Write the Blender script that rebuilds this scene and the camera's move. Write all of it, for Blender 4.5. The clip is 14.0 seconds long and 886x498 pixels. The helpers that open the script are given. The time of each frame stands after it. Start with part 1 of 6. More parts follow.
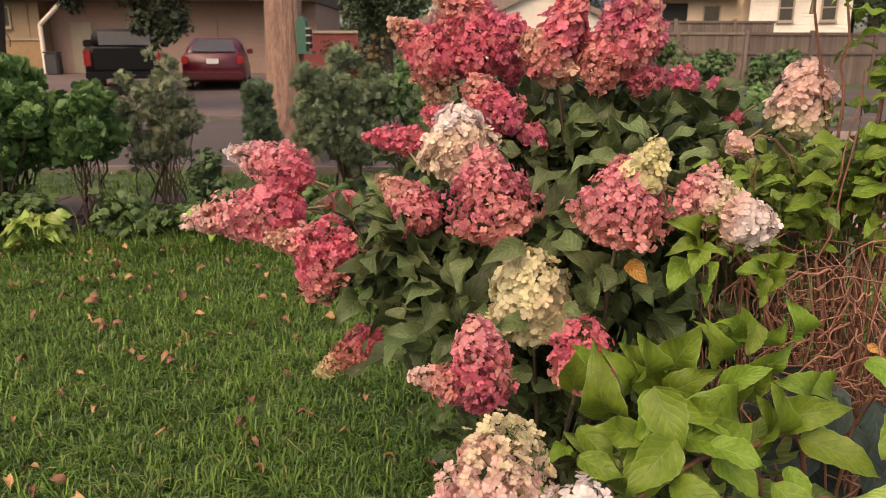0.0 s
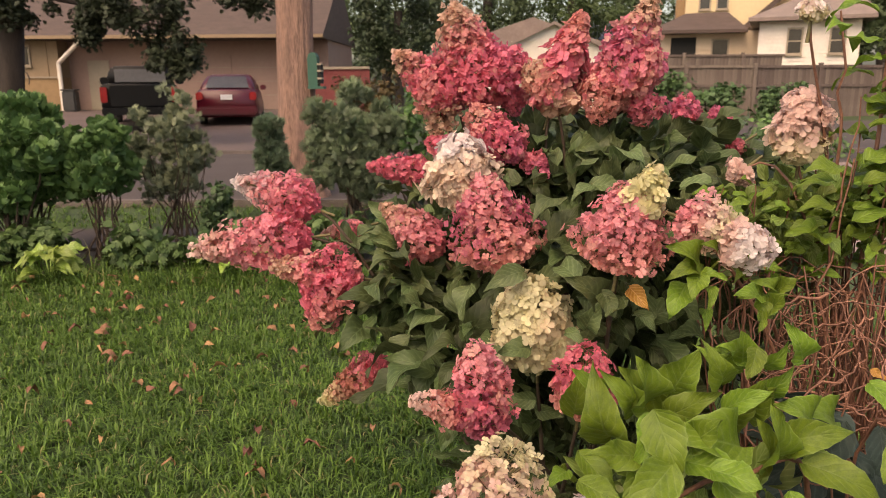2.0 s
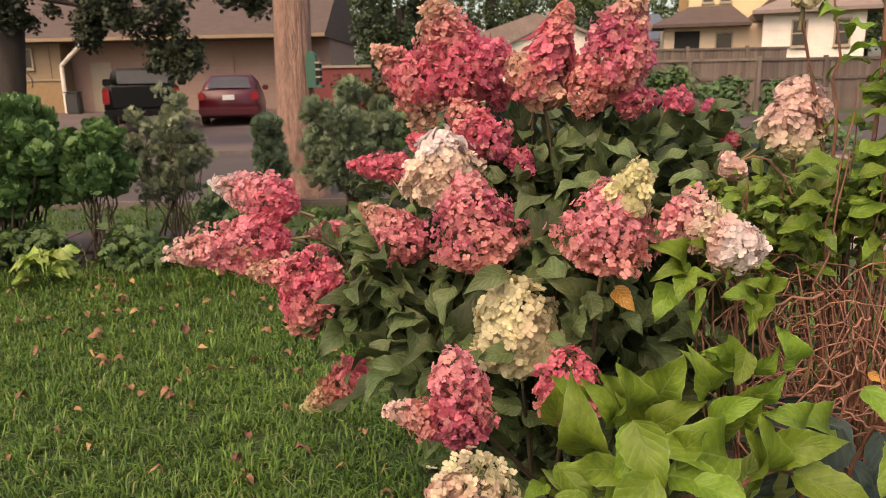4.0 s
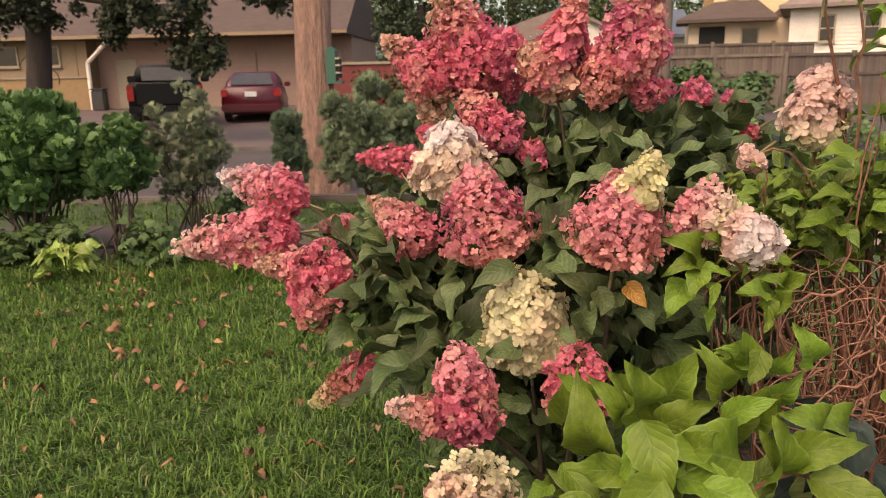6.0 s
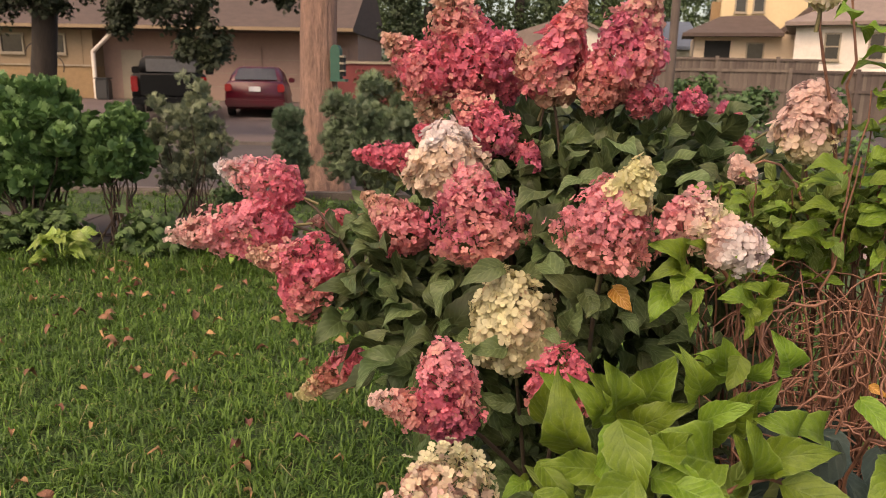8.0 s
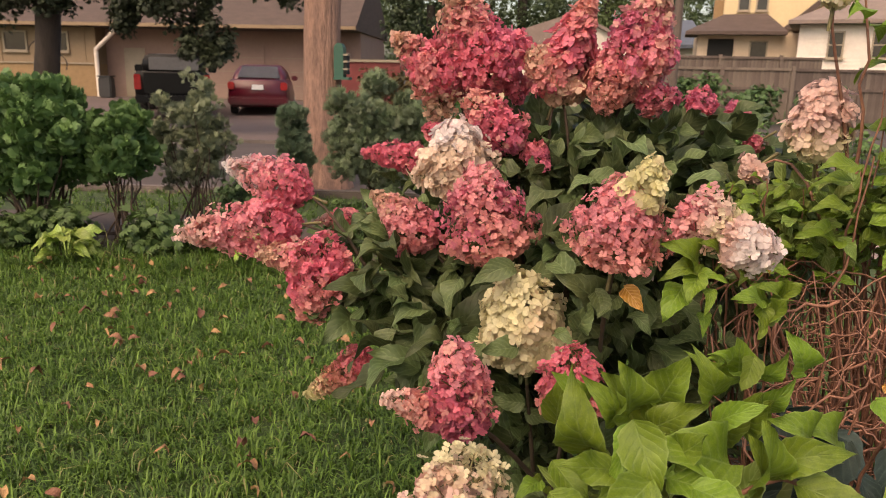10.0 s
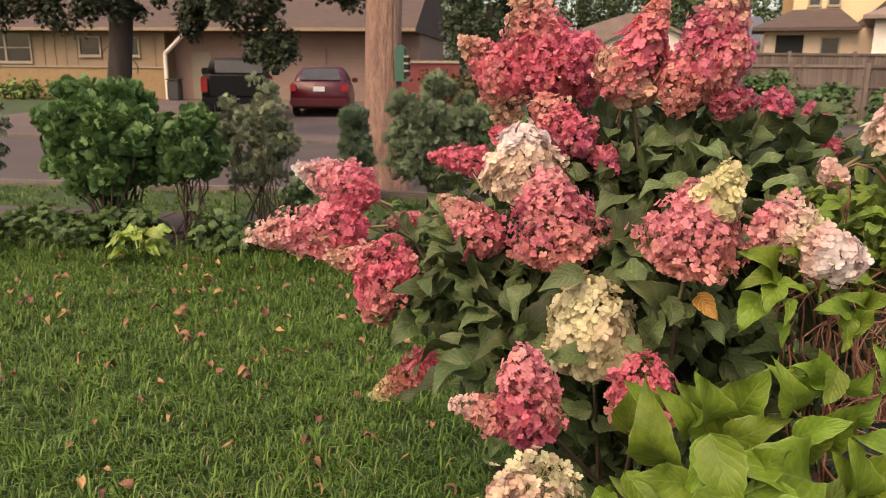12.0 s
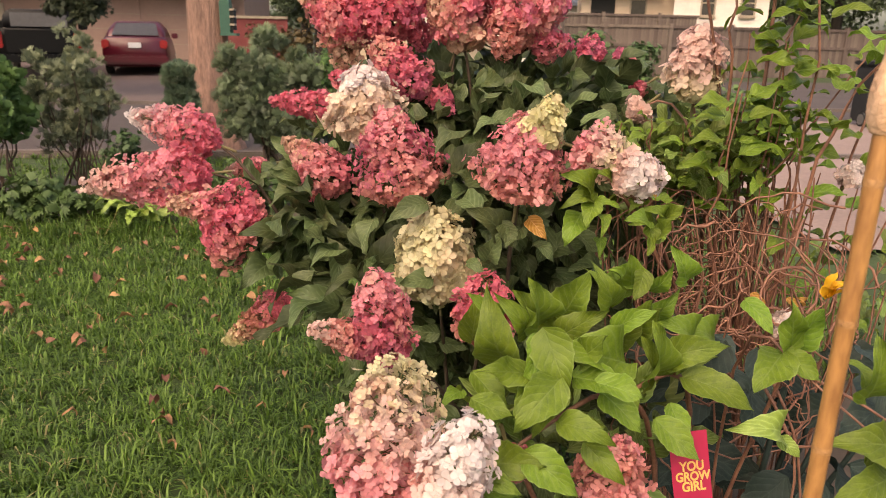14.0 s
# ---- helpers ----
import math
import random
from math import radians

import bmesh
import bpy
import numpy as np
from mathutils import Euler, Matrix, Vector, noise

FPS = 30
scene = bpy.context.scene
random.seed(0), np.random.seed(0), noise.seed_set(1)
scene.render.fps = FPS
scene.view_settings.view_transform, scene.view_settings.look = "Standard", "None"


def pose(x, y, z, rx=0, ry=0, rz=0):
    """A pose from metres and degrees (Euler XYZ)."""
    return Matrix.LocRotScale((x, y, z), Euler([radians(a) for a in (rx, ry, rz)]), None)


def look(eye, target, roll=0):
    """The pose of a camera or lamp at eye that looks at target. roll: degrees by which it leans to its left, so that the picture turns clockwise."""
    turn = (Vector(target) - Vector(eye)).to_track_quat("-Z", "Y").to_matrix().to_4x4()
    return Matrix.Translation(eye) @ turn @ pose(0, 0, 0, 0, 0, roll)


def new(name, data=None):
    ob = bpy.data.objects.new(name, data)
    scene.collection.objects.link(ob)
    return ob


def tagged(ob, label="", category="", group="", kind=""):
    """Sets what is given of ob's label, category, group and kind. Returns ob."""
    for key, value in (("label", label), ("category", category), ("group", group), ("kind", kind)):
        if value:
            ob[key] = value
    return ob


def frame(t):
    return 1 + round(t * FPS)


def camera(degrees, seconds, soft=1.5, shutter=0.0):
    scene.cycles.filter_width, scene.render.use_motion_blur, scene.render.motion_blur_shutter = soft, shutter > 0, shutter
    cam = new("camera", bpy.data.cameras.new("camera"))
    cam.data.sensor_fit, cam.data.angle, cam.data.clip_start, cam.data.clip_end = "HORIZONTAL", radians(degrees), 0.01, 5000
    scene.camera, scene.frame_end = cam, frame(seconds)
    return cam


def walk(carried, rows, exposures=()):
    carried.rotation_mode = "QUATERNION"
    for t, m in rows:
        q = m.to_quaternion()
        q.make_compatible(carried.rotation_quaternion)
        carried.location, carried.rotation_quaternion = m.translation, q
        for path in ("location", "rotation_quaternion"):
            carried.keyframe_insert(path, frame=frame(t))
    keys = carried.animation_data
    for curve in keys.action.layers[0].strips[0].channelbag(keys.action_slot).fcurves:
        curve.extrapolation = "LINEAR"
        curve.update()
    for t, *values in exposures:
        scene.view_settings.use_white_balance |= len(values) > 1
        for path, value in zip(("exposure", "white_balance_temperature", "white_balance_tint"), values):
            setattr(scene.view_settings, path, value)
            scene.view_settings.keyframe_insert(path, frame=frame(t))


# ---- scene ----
cam = camera(61.8, 14.0, soft=0.7)
cam.data.dof.use_dof, cam.data.dof.focus_distance, cam.data.dof.aperture_fstop = True, 1.55, 8.5
PATH = [
    (0, (0.086, -0.04, 1.468), (0.078, 1.888, 0.935), 0.1),
    (0.5, (0.083, -0.039, 1.477), (0.079, 1.892, 0.958), 0.1),
    (1, (0.088, -0.054, 1.467), (0.076, 1.884, 0.972), 0.0),
    (1.5, (0.102, -0.059, 1.462), (0.074, 1.889, 1.011), -0.2),
    (2, (0.106, -0.058, 1.458), (0.067, 1.891, 1.012), -0.3),
    (2.5, (0.1, -0.051, 1.451), (0.064, 1.898, 1.005), -0.5),
    (3, (0.117, -0.039, 1.456), (0.085, 1.911, 1.011), -0.6),
    (5.5, (0.194, 0.06, 1.438), (0.086, 2.002, 0.973), -1.7),
    (6, (0.189, 0.039, 1.436), (0.076, 1.982, 0.977), -1.2),
    (6.5, (0.182, 0.027, 1.431), (0.07, 1.971, 0.974), 0.2),
    (7, (0.177, 0.023, 1.427), (0.067, 1.967, 0.969), 1.2),
    (7.5, (0.194, 0.019, 1.431), (0.085, 1.964, 0.976), 1.3),
    (8, (0.206, 0.022, 1.429), (0.098, 1.968, 0.977), 1.1),
    (10.5, (0.183, 0.024, 1.431), (0.065, 1.967, 0.972), 1.2),
    (11, (0.173, 0.023, 1.435), (-0.036, 1.958, 0.973), 0.7),
    (11.5, (0.154, 0.035, 1.432), (-0.095, 1.965, 0.969), 0.6),
    (12, (0.166, 0.025, 1.438), (-0.1, 1.954, 0.98), 0.6),
    (12.5, (0.183, 0.027, 1.433), (-0.094, 1.955, 0.979), 0.7),
    (13, (0.169, 0.008, 1.433), (-0.108, 1.934, 0.97), -0.2),
    (13.5, (0.147, -0.045, 1.412), (0.097, 1.889, 0.907), 0.8),
    (13.6, (0.143, -0.032, 1.43), (0.169, 1.894, 0.893), 1.0),
    (14, (0.151, -0.07, 1.404), (0.318, 1.844, 0.85), 1.1),
]
walk(cam, [(t, look(eye, target, roll)) for t, eye, target, roll in PATH],
     exposures=[(0, 0.96, 8300, 15), (5.3, 1.06, 8300, 15), (8.0, 0.92, 8300, 15), (10.5, 0.97, 8300, 15), (12.0, 1.08, 8300, 15), (12.8, 1.02, 8300, 15), (13.5, 1.14, 8300, 15), (14.0, 1.16, 8300, 15)])

# ---- light ----
world = bpy.data.worlds.new("sky")
scene.world = world
world.use_nodes = True
wn = world.node_tree.nodes
sky = wn.new("ShaderNodeTexSky")
sky.sky_type = "NISHITA"
sky.sun_disc = False
sky.sun_elevation = radians(50)
sky.sun_rotation = radians(207)
sky.dust_density = 4.0
wn["Background"].inputs["Strength"].default_value = 0.15
world.node_tree.links.new(sky.outputs[0], wn["Background"].inputs["Color"])
sun_data = bpy.data.lights.new("sun", "SUN")
sun_data.energy, sun_data.angle, sun_data.color = 1.0, radians(65), (1.0, 0.78, 0.60)
sun = new("sun", sun_data)
sun.matrix_world = look((0, 0, 0), (0.25, 0.50, -0.92))


# ---- materials ----
def mat(name, a, b=None, rough=0.7, scale=8.0, bump=0.25, tint=False, rnd="", leafy=0.0, veins=False, metal=0.0, fine=6.0, deep=0.01, stretch=(1, 1, 1), coord="Object", spread=0.3, vein_gain=1.6):
    """Two-scale noise between colours a and b, with relief; tint reads the mesh's own colours; rnd is object or island."""
    m = bpy.data.materials.new(name)
    m.use_nodes = True
    nt = m.node_tree
    n, ln = nt.nodes, nt.links.new
    bsdf = n["Principled BSDF"]
    b = b or tuple(c * 0.7 for c in a)
    tc = n.new("ShaderNodeTexCoord")
    mp = n.new("ShaderNodeMapping")
    mp.inputs["Scale"].default_value = stretch
    ln(tc.outputs[coord], mp.inputs["Vector"])
    big = n.new("ShaderNodeTexNoise")
    big.inputs["Scale"].default_value, big.inputs["Detail"].default_value = scale, 3
    small = n.new("ShaderNodeTexNoise")
    small.inputs["Scale"].default_value, small.inputs["Detail"].default_value = scale * fine, 4
    ln(mp.outputs[0], big.inputs["Vector"])
    ln(mp.outputs[0], small.inputs["Vector"])
    avg = n.new("ShaderNodeMix")
    avg.inputs[0].default_value = 0.45
    ln(big.outputs["Fac"], avg.inputs[2])
    ln(small.outputs["Fac"], avg.inputs[3])
    rr = n.new("ShaderNodeMapRange")
    rr.inputs["From Min"].default_value, rr.inputs["From Max"].default_value = 0.36, 0.64
    ln(avg.outputs[0], rr.inputs["Value"])
    mix = n.new("ShaderNodeMix")
    mix.data_type = "RGBA"
    mix.inputs[6].default_value, mix.inputs[7].default_value = (*a, 1), (*b, 1)
    ln(rr.outputs[0], mix.inputs[0])
    col = mix.outputs[2]
    if tint:
        at = n.new("ShaderNodeAttribute")
        at.attribute_name = "tint"
        mul = n.new("ShaderNodeMix")
        mul.data_type, mul.blend_type = "RGBA", "MULTIPLY"
        mul.inputs[0].default_value = 1
        ln(col, mul.inputs[6])
        ln(at.outputs["Color"], mul.inputs[7])
        col = mul.outputs[2]
    if rnd:
        src = n.new("ShaderNodeObjectInfo" if rnd == "object" else "ShaderNodeNewGeometry")
        hsv = n.new("ShaderNodeHueSaturation")
        out = src.outputs["Random" if rnd == "object" else "Random Per Island"]
        r1, r2 = n.new("ShaderNodeMapRange"), n.new("ShaderNodeMapRange")
        r1.inputs["To Min"].default_value, r1.inputs["To Max"].default_value = 1 - spread, 1 + spread
        r2.inputs["To Min"].default_value, r2.inputs["To Max"].default_value = 0.5 - 0.05 * spread, 0.5 + 0.05 * spread
        ln(out, r1.inputs["Value"])
        ln(out, r2.inputs["Value"])
        ln(r1.outputs[0], hsv.inputs["Value"])
        ln(r2.outputs[0], hsv.inputs["Hue"])
        ln(col, hsv.inputs["Color"])
        col = hsv.outputs[0]
    height = avg.outputs[0]
    if veins:
        uv = n.new("ShaderNodeSeparateXYZ")
        ln(tc.outputs["UV"], uv.inputs[0])
        def op(kind, x, y=None):
            node = n.new("ShaderNodeMath")
            node.operation = kind
            for k, v in ((0, x), (1, y)):
                if v is None:
                    continue
                if isinstance(v, (int, float)):
                    node.inputs[k].default_value = v
                else:
                    ln(v, node.inputs[k])
            return node.outputs[0]
        side = op("ABSOLUTE", op("SUBTRACT", uv.outputs[1], 0.5))
        ribs = op("POWER", op("ABSOLUTE", op("SINE", op("MULTIPLY", op("SUBTRACT", uv.outputs[0], op("MULTIPLY", side, 0.75)), 21.0))), 0.35)
        mid = op("MINIMUM", op("MULTIPLY", side, 30.0), 1.0)
        vein = op("MULTIPLY", ribs, mid)
        vm = n.new("ShaderNodeMix")
        vm.data_type = "RGBA"
        vm.blend_type = "MIX"
        light = n.new("ShaderNodeHueSaturation")
        light.inputs["Value"].default_value, light.inputs["Saturation"].default_value = vein_gain, 0.85
        ln(col, light.inputs["Color"])
        ln(light.outputs[0], vm.inputs[6])
        ln(col, vm.inputs[7])
        ln(vein, vm.inputs[0])
        # thin pale margin
        rim = op("MULTIPLY", op("MAXIMUM", op("SUBTRACT", side, 0.455), 0.0), 12.0)
        pale = n.new("ShaderNodeHueSaturation")
        pale.inputs["Value"].default_value, pale.inputs["Saturation"].default_value = 1.7, 0.8
        em = n.new("ShaderNodeMix")
        em.data_type = "RGBA"
        ln(vm.outputs[2], pale.inputs["Color"])
        ln(rim, em.inputs[0])
        ln(vm.outputs[2], em.inputs[6])
        ln(pale.outputs[0], em.inputs[7])
        col = em.outputs[2]
        height = op("ADD", op("MULTIPLY", vein, 0.8), op("MULTIPLY", avg.outputs[0], 0.5))
    ln(col, bsdf.inputs["Base Color"])
    bsdf.inputs["Roughness"].default_value, bsdf.inputs["Metallic"].default_value = rough, metal
    if bump:
        bp = n.new("ShaderNodeBump")
        bp.inputs["Strength"].default_value = bump
        bp.inputs["Distance"].default_value = 0.002 if veins else deep
        ln(height, bp.inputs["Height"])
        ln(bp.outputs[0], bsdf.inputs["Normal"])
    if leafy:
        tr = n.new("ShaderNodeBsdfTranslucent")
        ms = n.new("ShaderNodeMixShader")
        ms.inputs[0].default_value = leafy
        ln(col, tr.inputs["Color"])
        ln(bsdf.outputs[0], ms.inputs[1])
        ln(tr.outputs[0], ms.inputs[2])
        ln(ms.outputs[0], n["Material Output"].inputs["Surface"])
    return m


M_SOIL = mat("soil", (0.07, 0.05, 0.035), (0.03, 0.022, 0.016), 0.95, 3, 0.8)
M_TURF = mat("turf", (0.04, 0.068, 0.017), (0.02, 0.038, 0.01), 0.95, 2.5, 0.8)
M_GRASS = mat("grass_blade", (1, 1, 1), (0.8, 0.8, 0.8), 0.6, 1.3, 0, tint=True, leafy=0.3)
M_ROAD = mat("asphalt", (0.072, 0.055, 0.052), (0.047, 0.036, 0.034), 0.9, 0.6, 0.3, fine=40)
M_DRIVE = mat("driveway", (0.115, 0.08, 0.073), (0.08, 0.057, 0.053), 0.9, 0.5, 0.3, fine=40)
M_WALK = mat("pavement_concrete", (0.08, 0.058, 0.053), (0.05, 0.038, 0.034), 0.9, 1.5, 0.4, fine=20)
M_PAD = mat("parking_pad_concrete", (0.25, 0.18, 0.16), (0.18, 0.13, 0.115), 0.9, 0.8, 0.3, fine=30)
M_KERB = mat("kerb_concrete", (0.13, 0.105, 0.095), (0.085, 0.07, 0.062), 0.9, 2, 0.3)
M_PETAL = mat("petal", (1, 1, 1), (0.86, 0.83, 0.82), 0.6, 45, 0.1, tint=True, leafy=0.45, rnd="island", spread=0.12)
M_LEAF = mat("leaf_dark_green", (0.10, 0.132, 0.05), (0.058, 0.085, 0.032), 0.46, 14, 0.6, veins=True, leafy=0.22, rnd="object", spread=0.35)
# darker copy for inner leaves: shade inside the bush put into colour
M_LEAF_J = mat("leaf_green_inner_shade", (0.068, 0.095, 0.034), (0.04, 0.06, 0.022), 0.46, 14, 0.6, veins=True, leafy=0.2, rnd="island", spread=0.4)
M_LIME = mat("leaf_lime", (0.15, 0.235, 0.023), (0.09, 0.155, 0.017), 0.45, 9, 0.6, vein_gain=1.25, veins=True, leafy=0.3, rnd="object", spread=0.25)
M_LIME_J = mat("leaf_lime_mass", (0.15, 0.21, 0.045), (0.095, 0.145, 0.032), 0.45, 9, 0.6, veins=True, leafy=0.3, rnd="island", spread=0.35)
M_YLEAF = mat("leaf_yellow", (0.48, 0.25, 0.04), (0.38, 0.17, 0.03), 0.5, 12, 0.5, veins=True, leafy=0.3)
M_BLUE = mat("leaf_blue_green", (0.024, 0.04, 0.034), (0.014, 0.026, 0.023), 0.6, 8, 0.6, veins=True, leafy=0.1, rnd="object", spread=0.3)
M_HOSTA = mat("leaf_hosta", (0.22, 0.31, 0.05), (0.16, 0.24, 0.04), 0.45, 9, 0.5, veins=True, leafy=0.3, rnd="object", spread=0.2)
M_BLUE.node_tree.nodes["Principled BSDF"].inputs["Specular IOR Level"].default_value = 0.2
for leaf_paint in (M_LEAF, M_LEAF_J, M_LIME, M_LIME_J):
    leaf_paint.node_tree.nodes["Principled BSDF"].inputs["Specular IOR Level"].default_value = 0.28
M_STEM = mat("stem_brown", (0.075, 0.048, 0.032), (0.042, 0.028, 0.02), 0.8, 20, 0.4)
M_REDSTEM = mat("stem_red_brown", (0.23, 0.10, 0.065), (0.12, 0.05, 0.037), 0.6, 25, 0.4, rnd="island", spread=0.45)
M_ARBOR = mat("arborvitae_green", (0.085, 0.16, 0.055), (0.055, 0.112, 0.038), 0.6, 4, 0, tint=True, leafy=0.15)
M_GREY = mat("shrub_grey_green", (0.18, 0.20, 0.13), (0.125, 0.15, 0.095), 0.65, 4, 0, tint=True, leafy=0.15)
M_TREE = mat("tree_leaf", (0.032, 0.045, 0.02), (0.02, 0.03, 0.013), 0.65, 2, 0, tint=True, leafy=0.15)
M_BARK = mat("bark_pink_brown", (0.30, 0.175, 0.135), (0.165, 0.10, 0.078), 0.9, 14, 0.8, stretch=(1, 1, 0.22), fine=4, deep=0.04)
M_BARKD = mat("bark_dark", (0.042, 0.031, 0.025), (0.02, 0.015, 0.012), 0.9, 6, 0.9, stretch=(1, 1, 0.2))
M_FALLEN = mat("fallen_leaf", (0.29, 0.14, 0.07), (0.17, 0.085, 0.045), 0.75, 30, 0.3, rnd="object", spread=0.45)
M_STUCCO = mat("garage_paint", (0.285, 0.188, 0.155), (0.25, 0.165, 0.137), 0.8, 1.2, 0.1)
M_SIDING = mat("tan_siding", (0.245, 0.172, 0.108), (0.212, 0.15, 0.093), 0.75, 1.5, 0.1)
M_BRICK = mat("buff_brick", (0.25, 0.155, 0.085), (0.195, 0.12, 0.067), 0.85, 5, 0.3, rnd="island", spread=0.2)
M_ROOF = mat("brown_shingles", (0.09, 0.062, 0.053), (0.062, 0.043, 0.037), 0.9, 2, 0.4, stretch=(1, 1, 4))
M_TRIM = mat("cream_trim", (0.30, 0.245, 0.185), (0.25, 0.205, 0.155), 0.6, 3, 0.1)
M_WHITE = mat("white_paint", (0.70, 0.63, 0.56), (0.62, 0.55, 0.49), 0.6, 2, 0.1)
M_YELLOW = mat("yellow_siding", (0.60, 0.48, 0.29), (0.55, 0.43, 0.26), 0.7, 1.5, 0.1)
M_TANW = mat("tan_stucco", (0.55, 0.43, 0.32), (0.5, 0.39, 0.29), 0.8, 2, 0.1)
M_GLASSD = mat("window_glass", (0.03, 0.032, 0.035), (0.02, 0.02, 0.022), 0.12, 2, 0)
M_FENCE = mat("weathered_fence", (0.15, 0.115, 0.098), (0.095, 0.072, 0.062), 0.9, 3, 0.4, stretch=(1, 1, 0.2), rnd="object", spread=0.25)
M_REDF = mat("red_fence", (0.19, 0.04, 0.04), (0.14, 0.03, 0.03), 0.8, 3, 0.2)
M_CAR = mat("maroon_paint", (0.085, 0.004, 0.014), (0.07, 0.004, 0.012), 0.3, 2, 0)
M_TRUCK = mat("black_paint", (0.007, 0.007, 0.008), (0.005, 0.005, 0.006), 0.35, 2, 0)
M_TRUCK.node_tree.nodes["Principled BSDF"].inputs["Specular IOR Level"].default_value = 0.25
M_TYRE = mat("rubber", (0.02, 0.02, 0.02), (0.012, 0.012, 0.012), 0.8, 20, 0.2)
M_RIM = mat("alloy", (0.4, 0.4, 0.4), (0.3, 0.3, 0.3), 0.35, 5, 0, metal=0.9)
M_LAMP = mat("tail_lamp", (0.36, 0.02, 0.025), (0.25, 0.012, 0.015), 0.2, 8, 0)
M_PLATE = mat("number_plate", (0.7, 0.7, 0.72), (0.6, 0.6, 0.62), 0.4, 20, 0)
# grey base puts the sky's reflection into the glass colour
M_CGLASS = mat("car_glass_sky_tone", (0.15, 0.15, 0.16), (0.12, 0.12, 0.13), 0.06, 2, 0)
M_BIN = mat("black_plastic", (0.02, 0.02, 0.022), (0.014, 0.014, 0.015), 0.5, 8, 0.1)
M_BAMBOO = mat("bamboo_cane", (0.47, 0.24, 0.085), (0.24, 0.11, 0.04), 0.4, 26, 0.3, stretch=(1, 1, 0.25))
M_NODE = mat("bamboo_node", (0.42, 0.22, 0.085), (0.22, 0.11, 0.045), 0.6, 40, 0.4)
M_STRAW = mat("pale_fibre_wrap", (0.68, 0.44, 0.29), (0.50, 0.30, 0.18), 0.8, 30, 0.6)
M_SIGN = mat("crimson_card", (0.34, 0.008, 0.05), (0.30, 0.007, 0.042), 0.5, 10, 0.05)
M_GOLD = mat("gold_lettering", (0.62, 0.38, 0.12), (0.65, 0.42, 0.1), 0.5, 20, 0)
M_GREENB = mat("green_painted_wood", (0.02, 0.09, 0.06), (0.015, 0.07, 0.048), 0.6, 8, 0.2)
# near-black fill for openings that have no modelled depth
M_BLACKF = mat("dark_opening", (0.01, 0.01, 0.01), (0.008, 0.008, 0.008), 0.9, 8, 0)
M_IRON = mat("rusty_iron", (0.04, 0.028, 0.022), (0.025, 0.018, 0.015), 0.7, 12, 0.2)
M_YFLOWER = mat("squash_flower", (0.75, 0.42, 0.03), (0.65, 0.33, 0.02), 0.55, 30, 0.2, leafy=0.3)
M_GREYR = mat("grey_roof", (0.22, 0.17, 0.15), (0.17, 0.13, 0.115), 0.9, 2, 0.3)
M_BLUER = mat("blue_grey_roof", (0.10, 0.12, 0.16), (0.08, 0.095, 0.125), 0.9, 2, 0.3)

WHITE, CREAM, BLUSH = (0.83, 0.76, 0.71), (0.71, 0.67, 0.41), (0.79, 0.57, 0.49)
PINK, RED, RASP = (0.80, 0.33, 0.36), (0.755, 0.195, 0.265), (0.67, 0.18, 0.275)
PEACH = (0.83, 0.68, 0.52)
SALMON, TAN, RUST, LIME = (0.71, 0.32, 0.275), (0.68, 0.46, 0.33), (0.52, 0.22, 0.16), (0.72, 0.69, 0.38)


# ---- mesh helpers ----
def attach(ob, parent):
    ob.parent = parent
    if parent.type == "EMPTY":
        ob.matrix_parent_inverse = Matrix.Translation(-parent.location)


def link_mesh(name, me, material, parent=None, label=""):
    if material:
        me.materials.append(material)
    ob = new(name, me)
    if parent:
        attach(ob, parent)
    if label:
        ob["label"] = label
    return ob


def part(name, bm, material, parent=None, label="", smooth=False):
    me = bpy.data.meshes.new(name)
    bm.to_mesh(me)
    bm.free()
    if smooth:
        me.shade_smooth()
    return link_mesh(name, me, material, parent, label)


def raw_mesh(name, v, f, tint=None, uv=None, smooth=False):
    """A mesh from arrays: v (n, 3), f (m, k); tint and uv per vertex."""
    v, f = np.asarray(v, dtype=np.float32), np.asarray(f, dtype=np.int32)
    me = bpy.data.meshes.new(name)
    me.vertices.add(len(v))
    me.vertices.foreach_set("co", v.ravel())
    me.loops.add(f.size)
    me.loops.foreach_set("vertex_index", f.ravel())
    me.polygons.add(len(f))
    me.polygons.foreach_set("loop_start", np.arange(len(f), dtype=np.int32) * f.shape[1])
    me.update(calc_edges=True)
    if tint is not None:
        at = me.attributes.new("tint", "FLOAT_COLOR", "POINT")
        at.data.foreach_set("color", np.c_[tint, np.ones(len(v))].astype(np.float32).ravel())
    if uv is not None:
        layer = me.uv_layers.new(name="UVMap")
        layer.data.foreach_set("uv", np.asarray(uv, dtype=np.float32)[f.ravel()].ravel())
    if smooth:
        me.shade_smooth()
    me.validate()
    return me


def scatter(tv, tf, mats, pos):
    """Copies of a template at many poses, as one vertex and face array."""
    tv, tf = np.asarray(tv), np.asarray(tf)
    n = len(pos)
    v = np.einsum("nij,kj->nki", mats, tv) + pos[:, None, :]
    f = tf[None] + (np.arange(n) * len(tv))[:, None, None]
    return v.reshape(-1, 3), f.reshape(-1, tf.shape[1])


def frames_for(axis, rng, spin=None):
    """Rotation matrices whose z is axis, with a random spin."""
    z = axis / np.linalg.norm(axis, axis=1, keepdims=True)
    h = rng.normal(size=z.shape)
    x = np.cross(h, z)
    x /= np.linalg.norm(x, axis=1, keepdims=True)
    return np.stack([x, np.cross(z, x), z], axis=2)


